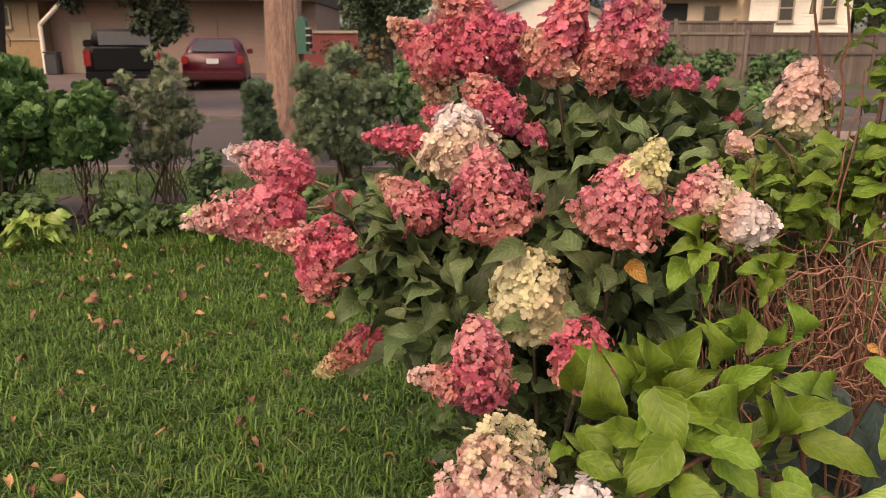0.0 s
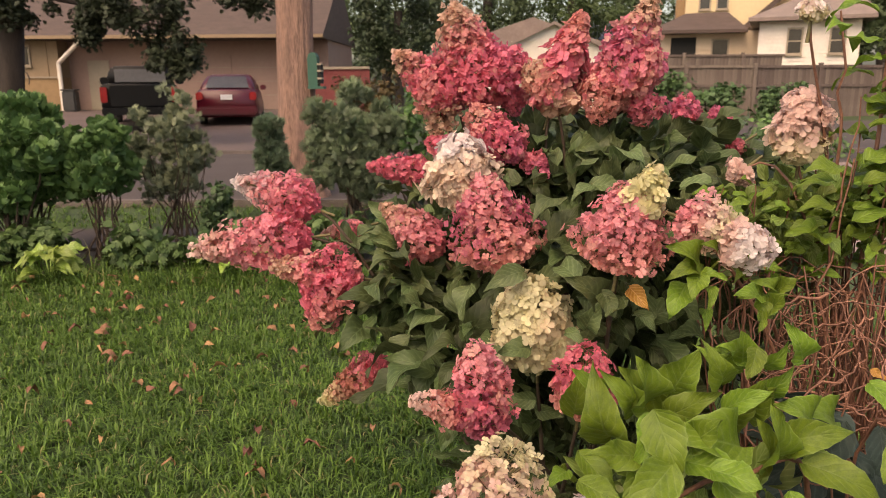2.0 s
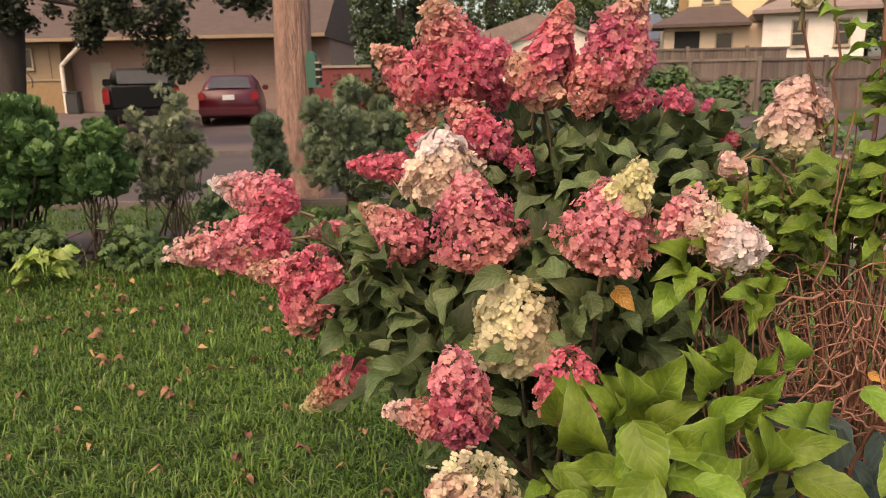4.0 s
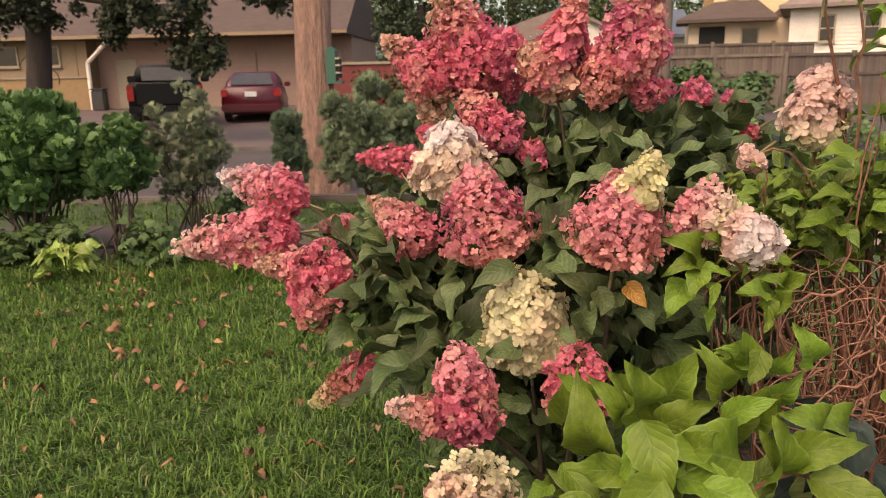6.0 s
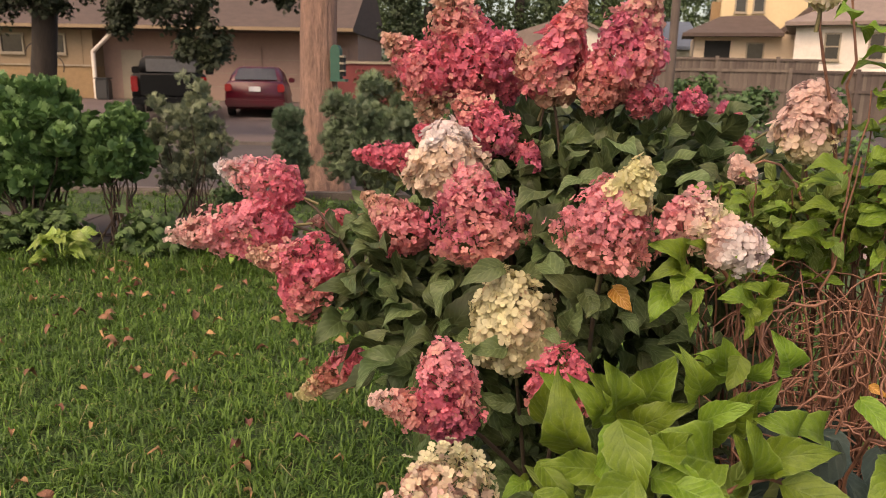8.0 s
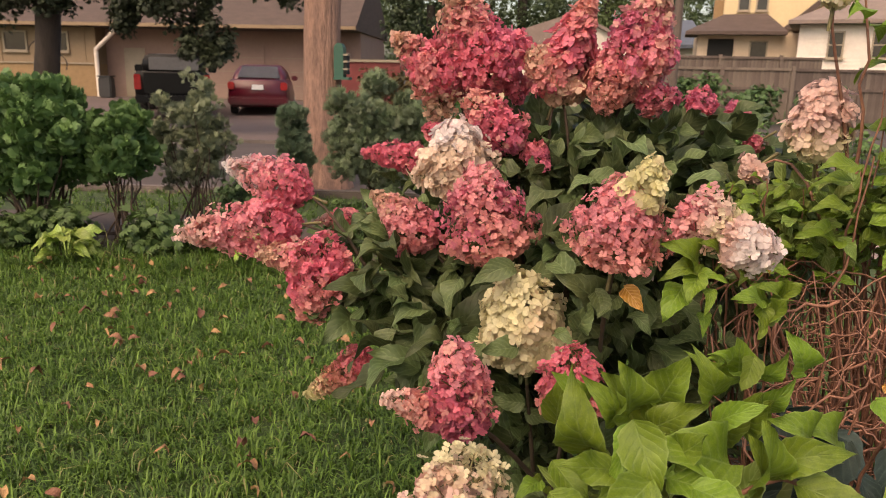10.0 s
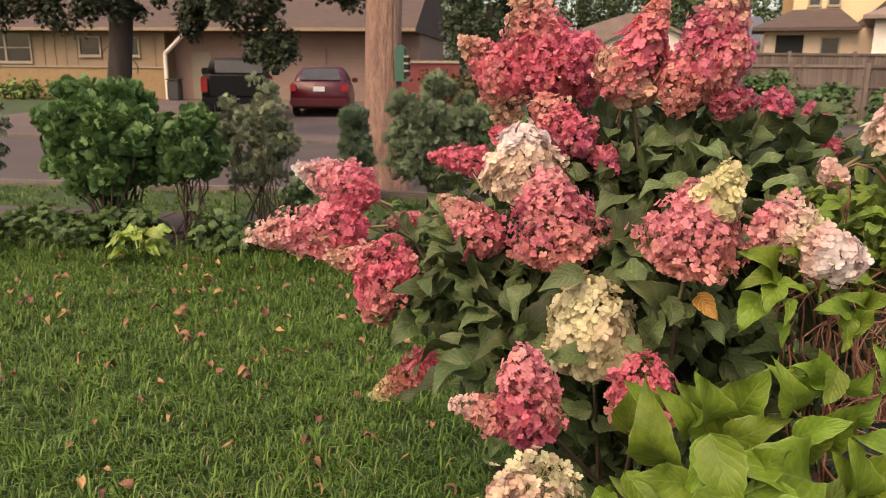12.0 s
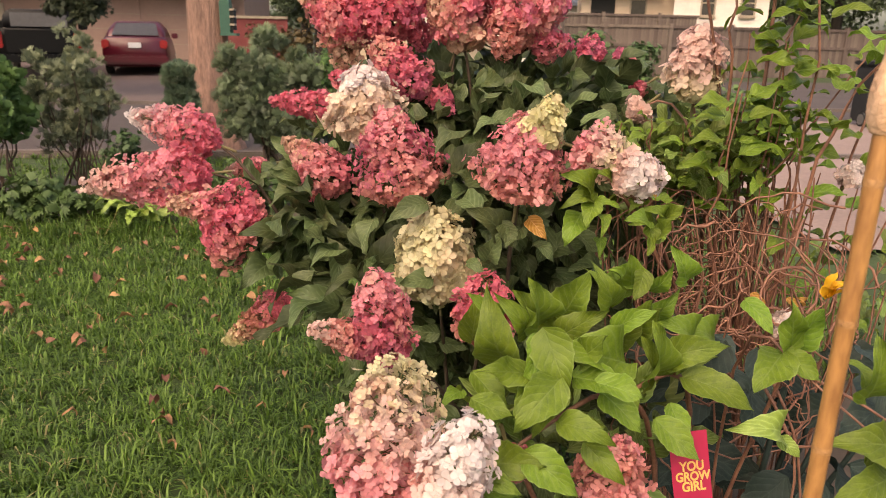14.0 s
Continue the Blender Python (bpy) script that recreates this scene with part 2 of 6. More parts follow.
def box(bm, x0, x1, y0, y1, z0, z1, bevel=0.0):
    r = bmesh.ops.create_cube(bm, size=1, matrix=Matrix.Translation(((x0 + x1) / 2, (y0 + y1) / 2, (z0 + z1) / 2)) @ Matrix.Diagonal((x1 - x0, y1 - y0, z1 - z0, 1)))
    if bevel:
        es = list({e for v in r["verts"] for e in v.link_edges})
        bmesh.ops.bevel(bm, geom=es, offset=bevel, segments=2, affect="EDGES")
    return bm


def boxed(name, dims, material, parent=None, label="", bevel=0.0):
    return part(name, box(bmesh.new(), *dims, bevel=bevel), material, parent, label)


def prism(bm, profile, axis, a, b):
    """Extrudes a 2D outline along axis x or y from a to b. The outline is (other, z)."""
    def at(p, s):
        return (s, p[0], p[1]) if axis == "x" else (p[0], s, p[1])
    lo = [bm.verts.new(at(p, a)) for p in profile]
    hi = [bm.verts.new(at(p, b)) for p in profile]
    bm.faces.new(lo)
    bm.faces.new(hi[::-1])
    for i in range(len(lo)):
        j = (i + 1) % len(lo)
        bm.faces.new((lo[i], hi[i], hi[j], lo[j]))
    bmesh.ops.recalc_face_normals(bm, faces=bm.faces)
    return bm


def tube_arrays(points, radii, sides=6):
    pts = np.asarray(points, dtype=float)
    n = len(pts)
    tan = np.gradient(pts, axis=0)
    tan /= np.linalg.norm(tan, axis=1, keepdims=True) + 1e-9
    ref = np.where(np.abs(tan[:, 2:3]) > 0.9, np.array([[1.0, 0, 0]]), np.array([[0, 0, 1.0]]))
    x = np.cross(tan, ref)
    x /= np.linalg.norm(x, axis=1, keepdims=True) + 1e-9
    y = np.cross(tan, x)
    ang = np.arange(sides) * 2 * np.pi / sides
    v = pts[:, None] + np.asarray(radii)[:, None, None] * (np.cos(ang)[None, :, None] * x[:, None] + np.sin(ang)[None, :, None] * y[:, None])
    f = [(i * sides + k, i * sides + (k + 1) % sides, (i + 1) * sides + (k + 1) % sides, (i + 1) * sides + k) for i in range(n - 1) for k in range(sides)]
    return v.reshape(-1, 3), np.array(f)


class Bundle:
    """Gathers arrays of quads or triangles into one mesh."""
    def __init__(self):
        self.v, self.f, self.n, self.uv = [], [], 0, []

    def add(self, v, f, uv=None):
        self.v.append(v)
        self.f.append(np.asarray(f) + self.n)
        self.n += len(v)
        if uv is not None:
            self.uv.append(uv)

    def make(self, name, material, parent=None, label="", smooth=True):
        me = raw_mesh(name, np.concatenate(self.v), np.concatenate(self.f), uv=np.concatenate(self.uv) if self.uv else None, smooth=smooth)
        return link_mesh(name, me, material, parent, label)


def bent(a, b, sag=0.0, wob=0.0, n=7, rng=None):
    a, b = np.array(a, float), np.array(b, float)
    s = np.linspace(0, 1, n)[:, None]
    p = a + (b - a) * s
    p[:, 2] += (sag * 4 * s * (1 - s))[:, 0]
    if rng is not None and wob:
        p[1:-1] += rng.normal(0, wob, (n - 2, 3))
    return p


def leaf_arrays(rng, fold=0.25, curl=0.35, wave=0.06, wide=0.42, nu=8, nv=4, notch=0.0, blunt=0.0):
    """A pointed leaf 1 long along x, its face up (z)."""
    v, uv = [], []
    ph = rng.uniform(0, 6)
    for i in range(nu + 1):
        u = i / nu
        w = wide * 1.06 * (np.sin(np.pi * u ** (0.68 + blunt)) ** 0.9) * (1 - 0.2 * u) + 0.006
        w *= 1 + notch * np.sin(u * 40)
        for j in range(nv + 1):
            s = 2 * j / nv - 1
            z = fold * abs(s) * w + curl * (0.22 - (u - 0.45) ** 2) + wave * np.sin(u * 9 + ph + 2 * np.sign(s)) * abs(s)
            v.append((u - 0.04 * abs(s) * (1 - u), s * w, z - curl * 0.02))
            uv.append((u, 0.5 + 0.5 * s))
    f = [(i * (nv + 1) + j, (i + 1) * (nv + 1) + j, (i + 1) * (nv + 1) + j + 1, i * (nv + 1) + j + 1) for i in range(nu) for j in range(nv)]
    return np.array(v), np.array(f), np.array(uv)


def leaf_pose(base, direction, up, size, roll=0.0):
    x = Vector(direction).normalized()
    z = Vector(up) - x * x.dot(Vector(up))
    if z.length < 1e-3:
        z = Vector((1, 0, 0)).cross(x)
    z.normalize()
    m = Matrix((x, z.cross(x), z)).transposed().to_4x4()
    return Matrix.Translation(base) @ m @ Matrix.Rotation(roll, 4, "X") @ Matrix.Diagonal((size, size, size, 1))


rng0 = np.random.default_rng(5)
LEAF_SHAPES = [leaf_arrays(rng0, fold=rng0.uniform(0.1, 0.45), curl=rng0.uniform(-0.2, 1.5), wave=rng0.uniform(0.05, 0.12), wide=rng0.uniform(0.24, 0.33), notch=0.05, nu=12) for _ in range(8)]
LEAF_MESH = [raw_mesh("leaf", v, f, uv=uv, smooth=True) for v, f, uv in LEAF_SHAPES]


def leaf_meshes(material):
    out = []
    for me in LEAF_MESH:
        m = me.copy()
        m.materials.append(material)
        out.append(m)
    return out


LEAVES = {m.name: leaf_meshes(m) for m in (M_LEAF, M_LIME, M_YLEAF, M_BLUE, M_HOSTA)}


def leaf(parent, material, base, direction, up, size, k=None, roll=0.0):
    ob = new("leaf", LEAVES[material.name][k if k is not None else random.randrange(8)])
    attach(ob, parent)
    ob.matrix_basis = leaf_pose(base, direction, up, size, roll)
    return ob


def leaf_mass(name, material, parent, base, direction, up, sizes, rng):
    """Many leaves joined into one mesh."""
    bun = Bundle()
    for p, d, u, s in zip(base, direction, up, sizes):
        v, f, uv = LEAF_SHAPES[rng.integers(8)]
        m = np.array(leaf_pose(Vector(p), Vector(d), Vector(u), s))
        bun.add(v @ m[:3, :3].T + m[:3, 3], f, uv)
    ob = bun.make(name, material, parent)
    return tagged(ob, kind="stuff")


def thing(name, at, label, category, group=""):
    ob = new(name)
    ob.location = at
    return tagged(ob, label, category, group)


# ---- ground ----
def rise(y):
    return 0.28 * min(1.0, max(0.0, (y - 22.5) / 8.0))


def strip(name, x0, x1, ys, material, lift, label=""):
    """A sheet that follows the ground between rows of y."""
    bm = bmesh.new()
    rows = [[bm.verts.new((x, y, rise(y) + lift)) for x in (x0, x1)] for y in ys]
    for a, b in zip(rows, rows[1:]):
        bm.faces.new((a[0], a[1], b[1], b[0]))
    return tagged(part(name, bm, material), label, kind="structure")


strip("ground", -400, 400, (-60, 0, 5.4, 9, 16, 22.5, 24, 26, 28, 30.5, 60, 900), M_TURF, -0.012, "short green turf and soil ground sheet")
strip("flower_bed_soil", -9, 2.4, (5.15, 5.6, 6.25), M_SOIL, -0.004, "dark soil bed along the hedge")
strip("shrub_bed_soil", 0.05, 3.2, (0.35, 1.4, 2.9), M_SOIL, -0.003, "dark soil bed under the hydrangeas")
strip("pavement", -60, 60, (6.25, 7.15), M_WALK, 0.006, "brown-grey concrete footpath")
strip("road", -60, 60, (8.75, 12, 15.0), M_ROAD, 0.004, "grey asphalt street")
strip("driveway", -17.5, -4.0, (15.15, 18, 22.5, 24, 26, 28, 31), M_DRIVE, 0.012, "brown-grey asphalt driveway")
strip("far_pavement", -60, 60, (17.2, 18.4), M_WALK, 0.008, "concrete footpath across the street")
strip("side_street", 7.5, 40, (15.15, 18, 22.5, 24.6), M_ROAD, 0.02, "grey asphalt side street")
strip("parking_pad", 3.3, 18, (4.6, 8, 12.9), M_PAD, 0.03, "pale pinkish concrete parking pad beside the garden")


def slabs(parent, x0, x1, y0, y1, lift, w):
    """Concrete slabs of a footpath, each its own piece with open joints."""
    me = bpy.data.meshes.new("slab")
    bm = box(bmesh.new(), 0.008, w - 0.008, y0 + 0.01, y1 - 0.01, -0.03, lift, bevel=0.006)
    bm.to_mesh(me)
    bm.free()
    me.materials.append(M_WALK)
    rg = random.Random(3)
    for i in range(int((x1 - x0) / w)):
        s_ = new("slab", me)
        s_.parent = parent
        s_.matrix_basis = Matrix.Translation((x0 + i * w, 0, rg.uniform(-0.003, 0.003)))


slabs(bpy.data.objects["pavement"], -18, 18, 6.25, 7.15, 0.022, 1.2)
for y0 in (8.6, 15.0):
    tagged(boxed("kerb", (-60, 60, y0, y0 + 0.15, -0.05, 0.07), M_KERB, bevel=0.02), "pale concrete kerb beside the street", kind="structure")


# ---- lawn ----
def lawn(n, x0, x1, y0, y1, seed, height, name, material):
    rng = np.random.default_rng(seed)
    p = np.c_[rng.uniform(x0, x1, n), y0 + (y1 - y0) * rng.uniform(0, 1, n) ** 1.15, np.zeros(n)]
    near = np.array([noise.noise(Vector((a * 2.2, b * 2.2, 3.1))) for a, b in p[:, :2]])
    fine = np.array([noise.noise(Vector((a * 9, b * 9, 7.7))) for a, b in p[:, :2]])
    keep = fine > -0.42
    p, near, fine = p[keep], near[keep], fine[keep]
    n = len(p)
    # two thirds of the blades stand in tufts and lean out of their middle
    tuft = rng.random(n) < 0.66
    heart = p[rng.integers(0, n, n // 16 + 1)]
    own = rng.integers(0, len(heart), n)
    off = rng.normal(0, 0.016, (n, 2))
    p[tuft, :2] = heart[own[tuft], :2] + off[tuft]
    lively = rng.normal(1.0, 0.28, len(heart)).clip(0.5, 1.7)[own]
    h = height * rng.uniform(0.55, 1.25, n) * (1 + 0.5 * near)
    h[tuft] *= 1.18 * lively[tuft]
    ang, lean = rng.uniform(0, 2 * np.pi, n), rng.uniform(0.25, 1.6, n)
    ang[tuft] = np.arctan2(off[tuft, 1], off[tuft, 0]) + rng.normal(0, 0.5, tuft.sum())
    w = rng.uniform(0.0018, 0.0038, n)
    broad = rng.random(n) < 0.16
    w[broad] *= 2.2
    h[broad] *= 0.55
    d = np.c_[np.cos(ang), np.sin(ang), np.zeros(n)]
    s = np.c_[-np.sin(ang), np.cos(ang), np.zeros(n)]
    up = np.array([[0, 0, 1.0]])
    mid = p + up * (h * 0.6)[:, None] + d * (h * lean * 0.3)[:, None]
    tip = p + up * (h * (1.05 - 0.48 * lean))[:, None] + d * (h * lean * 0.95)[:, None]
    v = np.stack([p - s * w[:, None], p + s * w[:, None], mid - s * w[:, None] * 0.9, mid + s * w[:, None] * 0.9, tip], axis=1).reshape(-1, 3)
    f = (np.array([(0, 1, 3), (0, 3, 2), (2, 3, 4)])[None] + (np.arange(n) * 5)[:, None, None]).reshape(-1, 3)
    c1, c2, c3 = np.array([0.118, 0.22, 0.031]), np.array([0.038, 0.09, 0.014]), np.array([0.27, 0.25, 0.10])
    k = np.clip(0.42 + 1.1 * near + np.where(tuft, 0.55 * (lively - 1), 0) + rng.normal(0, 0.3, n), 0, 1.35)[:, None]
    col = c1 * k + c2 * (1 - k)
    dry = rng.random(n) < 0.035
    col[dry] = c3
    me = raw_mesh(name, v, f, tint=np.repeat(col, 5, axis=0))
    return tagged(link_mesh(name, me, material), "mown green lawn grass with clover", "grass", kind="stuff")


lawn(150000, -4.4, 1.0, 1.75, 5.35, 11, 0.052, "lawn_grass", M_GRASS)
lawn(26000, -6.0, 0.0, -1.5, 1.75, 16, 0.05, "lawn_grass", M_GRASS)
lawn(9000, -8.0, -4.4, 3.2, 5.35, 12, 0.05, "lawn_grass", M_GRASS)
lawn(14000, -9, 3, 7.25, 8.6, 13, 0.06, "verge_grass", M_GRASS)
lawn(7000, -6, 0.2, 5.0, 5.55, 14, 0.13, "border_grass", M_GRASS)
lawn(9000, 0.3, 2.6, 2.7, 5.0, 15, 0.10, "border_grass", M_GRASS)

# fallen leaves on the lawn
rngf = np.random.default_rng(21)
FALLEN = []
for q in range(3):
    fv, ff, fuv = leaf_arrays(rngf, rngf.uniform(0.2, 0.7), rngf.uniform(0.5, 1.3), 0.1, rngf.uniform(0.17, 0.3), 5, 2)
    me = raw_mesh("fallen_leaf", fv, ff, smooth=True)
    me.materials.append(M_FALLEN)
    FALLEN.append(me)
for q in range(190):
    x, y = rngf.uniform(-3.6, 0.35), 2.0 + 3.2 * rngf.random()
    if x > -0.1 and y < 2.2:
        continue
    ob = new("fallen_leaf", FALLEN[q % 3])
    s = rngf.uniform(0.045, 0.085)
    ob.matrix_basis = leaf_pose((x, y, 0.042 + 0.022 * rngf.random()), (*rngf.normal(0, 1, 2), rngf.normal(0, 0.4)), (*rngf.normal(0, 0.5, 2), 1), s)
    tagged(ob, "curled rusty brown dead leaf lying on the grass", "leaf", "fallen leaves on the lawn")


# ---- foliage makers ----
def sprays(name, material, parent, clumps, per, size, seed, flat=0.5, c1=(1.2, 1.2, 1.2), c2=(0.55, 0.6, 0.6), k=5, upright=False, slim=1.0):
    """Leafy sprays: each clump (x, y, z, r) holds small fans of narrow blades, coloured lighter on top as if lit from
    above.
    """
    rng = np.random.default_rng(seed)
    tv, tf = [], []
    for i in range(k):
        a = (i - (k - 1) / 2) * 0.30
        ca, sa = np.cos(a), np.sin(a)
        ln = 1 - 0.06 * abs(i - (k - 1) / 2)
        b = len(tv)
        for u, w, z in ((0.05, 0.03, 0), (0.62, 0.12 * slim, 0.14), (1.0, 0.035, -0.02)):
            for sg in (-1, 1):
                px, py = u * ln, sg * w
                tv.append((px * ca - py * sa, px * sa + py * ca, z + 0.06 * (i % 2)))
        tf += [(b, b + 1, b + 3), (b, b + 3, b + 2), (b + 2, b + 3, b + 5), (b + 2, b + 5, b + 4)]
    cl = np.asarray(clumps, float)
    idx = np.repeat(np.arange(len(cl)), per)
    out = rng.normal(size=(len(idx), 3))
    out /= np.linalg.norm(out, axis=1, keepdims=True)
    rad = rng.uniform(0.35, 1.0, len(idx))
    pos = cl[idx, :3] + out * (cl[idx, 3] * rad)[:, None]
    z = out * flat + rng.normal(0, 0.45, out.shape) + np.array([0, 0, 0.55])
    if upright:
        # fans that grow up and outwards, their flat side turned any way
        x = out * np.array([0.7, 0.7, 0.35]) + np.array([0, 0, 0.75]) + rng.normal(0, 0.3, out.shape)
        x /= np.linalg.norm(x, axis=1, keepdims=True)
        y = np.cross(rng.normal(size=x.shape), x)
        y /= np.linalg.norm(y, axis=1, keepdims=True)
        turn = np.stack([x, y, np.cross(x, y)], axis=2)
    else:
        turn = frames_for(z, rng)
    mats = turn * (size * rng.uniform(0.6, 1.35, len(idx)))[:, None, None]
    v, f = scatter(tv, tf, mats, pos)
    # top light put into colour: upper sprays lean to c1, lower ones to c2
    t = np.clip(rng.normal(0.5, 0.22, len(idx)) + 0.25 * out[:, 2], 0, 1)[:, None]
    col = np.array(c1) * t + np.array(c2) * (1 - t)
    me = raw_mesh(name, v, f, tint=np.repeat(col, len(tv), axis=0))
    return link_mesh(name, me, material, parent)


def crown_clumps(rng, n, c, r, cr, shell=0.5):
    d = rng.normal(size=(n, 3))
    d /= np.linalg.norm(d, axis=1, keepdims=True)
    s = rng.uniform(shell, 1, n)[:, None]
    p = np.array(c) + d * s * np.array(r)
    return np.c_[p, rng.uniform(0.6, 1.3, n) * cr]


def stems(name, material, parent, base, tops, r, rng, sides=5, wob=0.02, spread=0.06):
    bun = Bundle()
    for t in tops:
        b = np.array(base) + np.array([*rng.normal(0, spread, 2), -0.03])
        p = bent(b, t, 0, wob, 6, rng)
        v, f = tube_arrays(p, np.linspace(r, r * 0.4, 6) * rng.uniform(0.6, 1.3), sides)
        bun.add(v, f)
    return bun.make(name, material, parent)


def shrub(name, x, y, crown_c, crown_r, n, cr, per, size, material, seed, label, nstem=8, sr=0.018, shell=0.35, stem_mat=None, **kw):
    rng = np.random.default_rng(seed)
    ob = thing(name, (x, y, 0), label, "shrub")
    cl = crown_clumps(rng, n, crown_c, crown_r, cr, shell)
    cl[:, 2] = np.maximum(cl[:, 2], 0.1)
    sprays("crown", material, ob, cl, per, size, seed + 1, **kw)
    stems("trunk", stem_mat or M_STEM, ob, (x, y, 0), cl[rng.choice(n, min(n, nstem), replace=False), :3], sr, rng, spread=0.10)
    return ob


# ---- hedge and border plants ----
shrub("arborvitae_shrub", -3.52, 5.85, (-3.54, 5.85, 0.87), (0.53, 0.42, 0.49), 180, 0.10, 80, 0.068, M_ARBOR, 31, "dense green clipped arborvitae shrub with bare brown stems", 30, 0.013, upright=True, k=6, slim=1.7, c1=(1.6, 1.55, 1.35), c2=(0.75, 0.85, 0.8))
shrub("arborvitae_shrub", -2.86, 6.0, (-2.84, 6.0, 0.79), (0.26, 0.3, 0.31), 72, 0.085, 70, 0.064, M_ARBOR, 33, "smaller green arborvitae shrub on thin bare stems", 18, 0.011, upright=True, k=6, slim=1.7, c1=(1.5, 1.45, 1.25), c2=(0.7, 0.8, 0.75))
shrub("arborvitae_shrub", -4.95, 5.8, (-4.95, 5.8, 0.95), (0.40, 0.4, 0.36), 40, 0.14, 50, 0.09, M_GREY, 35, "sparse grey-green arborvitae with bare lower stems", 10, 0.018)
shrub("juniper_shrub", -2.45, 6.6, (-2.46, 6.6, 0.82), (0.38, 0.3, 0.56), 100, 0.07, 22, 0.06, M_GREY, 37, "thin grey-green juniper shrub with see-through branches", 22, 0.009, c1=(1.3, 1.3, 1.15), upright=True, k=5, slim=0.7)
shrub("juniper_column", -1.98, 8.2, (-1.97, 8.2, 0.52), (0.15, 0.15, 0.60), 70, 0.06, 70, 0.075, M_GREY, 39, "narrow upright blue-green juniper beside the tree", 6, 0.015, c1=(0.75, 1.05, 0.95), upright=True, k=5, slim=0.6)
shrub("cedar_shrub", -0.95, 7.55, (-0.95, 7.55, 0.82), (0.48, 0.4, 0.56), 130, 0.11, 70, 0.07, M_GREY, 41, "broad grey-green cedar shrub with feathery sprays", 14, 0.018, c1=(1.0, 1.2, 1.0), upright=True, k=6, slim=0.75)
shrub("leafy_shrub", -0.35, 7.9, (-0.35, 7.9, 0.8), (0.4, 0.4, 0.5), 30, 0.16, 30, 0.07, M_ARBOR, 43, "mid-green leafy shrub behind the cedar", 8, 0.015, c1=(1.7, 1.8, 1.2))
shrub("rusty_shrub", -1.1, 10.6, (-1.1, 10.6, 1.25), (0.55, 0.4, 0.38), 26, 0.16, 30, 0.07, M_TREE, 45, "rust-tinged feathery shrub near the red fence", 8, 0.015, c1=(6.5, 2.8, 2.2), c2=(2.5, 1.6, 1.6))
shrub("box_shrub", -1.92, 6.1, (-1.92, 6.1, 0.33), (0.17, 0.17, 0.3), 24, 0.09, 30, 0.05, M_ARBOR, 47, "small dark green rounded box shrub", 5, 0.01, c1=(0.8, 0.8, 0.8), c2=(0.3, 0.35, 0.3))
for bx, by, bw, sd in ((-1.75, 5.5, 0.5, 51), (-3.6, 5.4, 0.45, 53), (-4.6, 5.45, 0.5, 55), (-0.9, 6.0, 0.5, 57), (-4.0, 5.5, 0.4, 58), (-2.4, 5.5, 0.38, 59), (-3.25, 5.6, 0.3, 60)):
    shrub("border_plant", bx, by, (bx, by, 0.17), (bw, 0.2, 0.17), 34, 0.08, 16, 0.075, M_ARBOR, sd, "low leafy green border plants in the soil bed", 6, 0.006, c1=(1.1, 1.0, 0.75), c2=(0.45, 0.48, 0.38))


def hosta(x, y, s, seed):
    rng = np.random.default_rng(seed)
    ob = thing("hosta", (x, y, 0), "lime-yellow hosta with broad glossy leaves in the bed", "plant", "hostas along the bed")
    for i in range(26):
        a = rng.uniform(0, 2 * np.pi)
        tilt = rng.uniform(0.1, 0.9)
        d = (np.cos(a), np.sin(a), tilt * 0.8)
        b = (x + 0.09 * s * np.cos(a), y + 0.09 * s * np.sin(a), 0.06 + 0.2 * s * tilt)
        leaf(ob, M_HOSTA, b, (d[0], d[1], 0.15 - 0.3 * rng.random()), (0, -0.5, 1), 0.19 * s * rng.uniform(0.75, 1.15), k=int(rng.integers(8)))
        p = bent((x, y, -0.01), b, 0.02)
        v, f = tube_arrays(p, np.full(7, 0.004))
        if i % 3 == 0:
            link_mesh("leaf_stalk", raw_mesh("leaf_stalk", v, f, smooth=True), M_HOSTA, ob)
    return ob


hosta(-2.93, 5.22, 1.0, 61)
hosta(-1.6, 5.35, 1.0, 62)
hosta(-4.25, 5.0, 1.0, 63)


# ---- street tree ----
def trunk_mesh(name, x, y, r0, h, lean, material, parent, seed, sides=72):
    rng = np.random.default_rng(seed)
    v, f = [], []
    n = 60
    ph = rng.uniform(0, 6, 6)
    for i in range(n + 1):
        z = h * i / n - 0.05
        r = r0 * (1 - 0.10 * z / h + 0.75 * np.exp(-max(z, 0) * 3.2))
        for k in range(sides):
            a = 2 * np.pi * k / sides
            rr = r * (1 + 0.04 * np.sin(3 * a + ph[0]) + 0.03 * np.sin(5 * a + z + ph[1]) + 0.022 * noise.noise(Vector((a * 7, z * 1.4, seed))) - 0.2 * max(0.0, 0.35 - abs(noise.noise(Vector((np.cos(a) * 5.5, np.sin(a) * 5.5, z * 1.1 + seed))))))
            v.append((x + lean[0] * z + rr * np.cos(a), y + lean[1] * z + rr * np.sin(a), z))
    for i in range(n):
        for k in range(sides):
            f.append((i * sides + k, i * sides + (k + 1) % sides, (i + 1) * sides + (k + 1) % sides, (i + 1) * sides + k))
    return link_mesh(name, raw_mesh(name, v, f, smooth=True), material, parent)


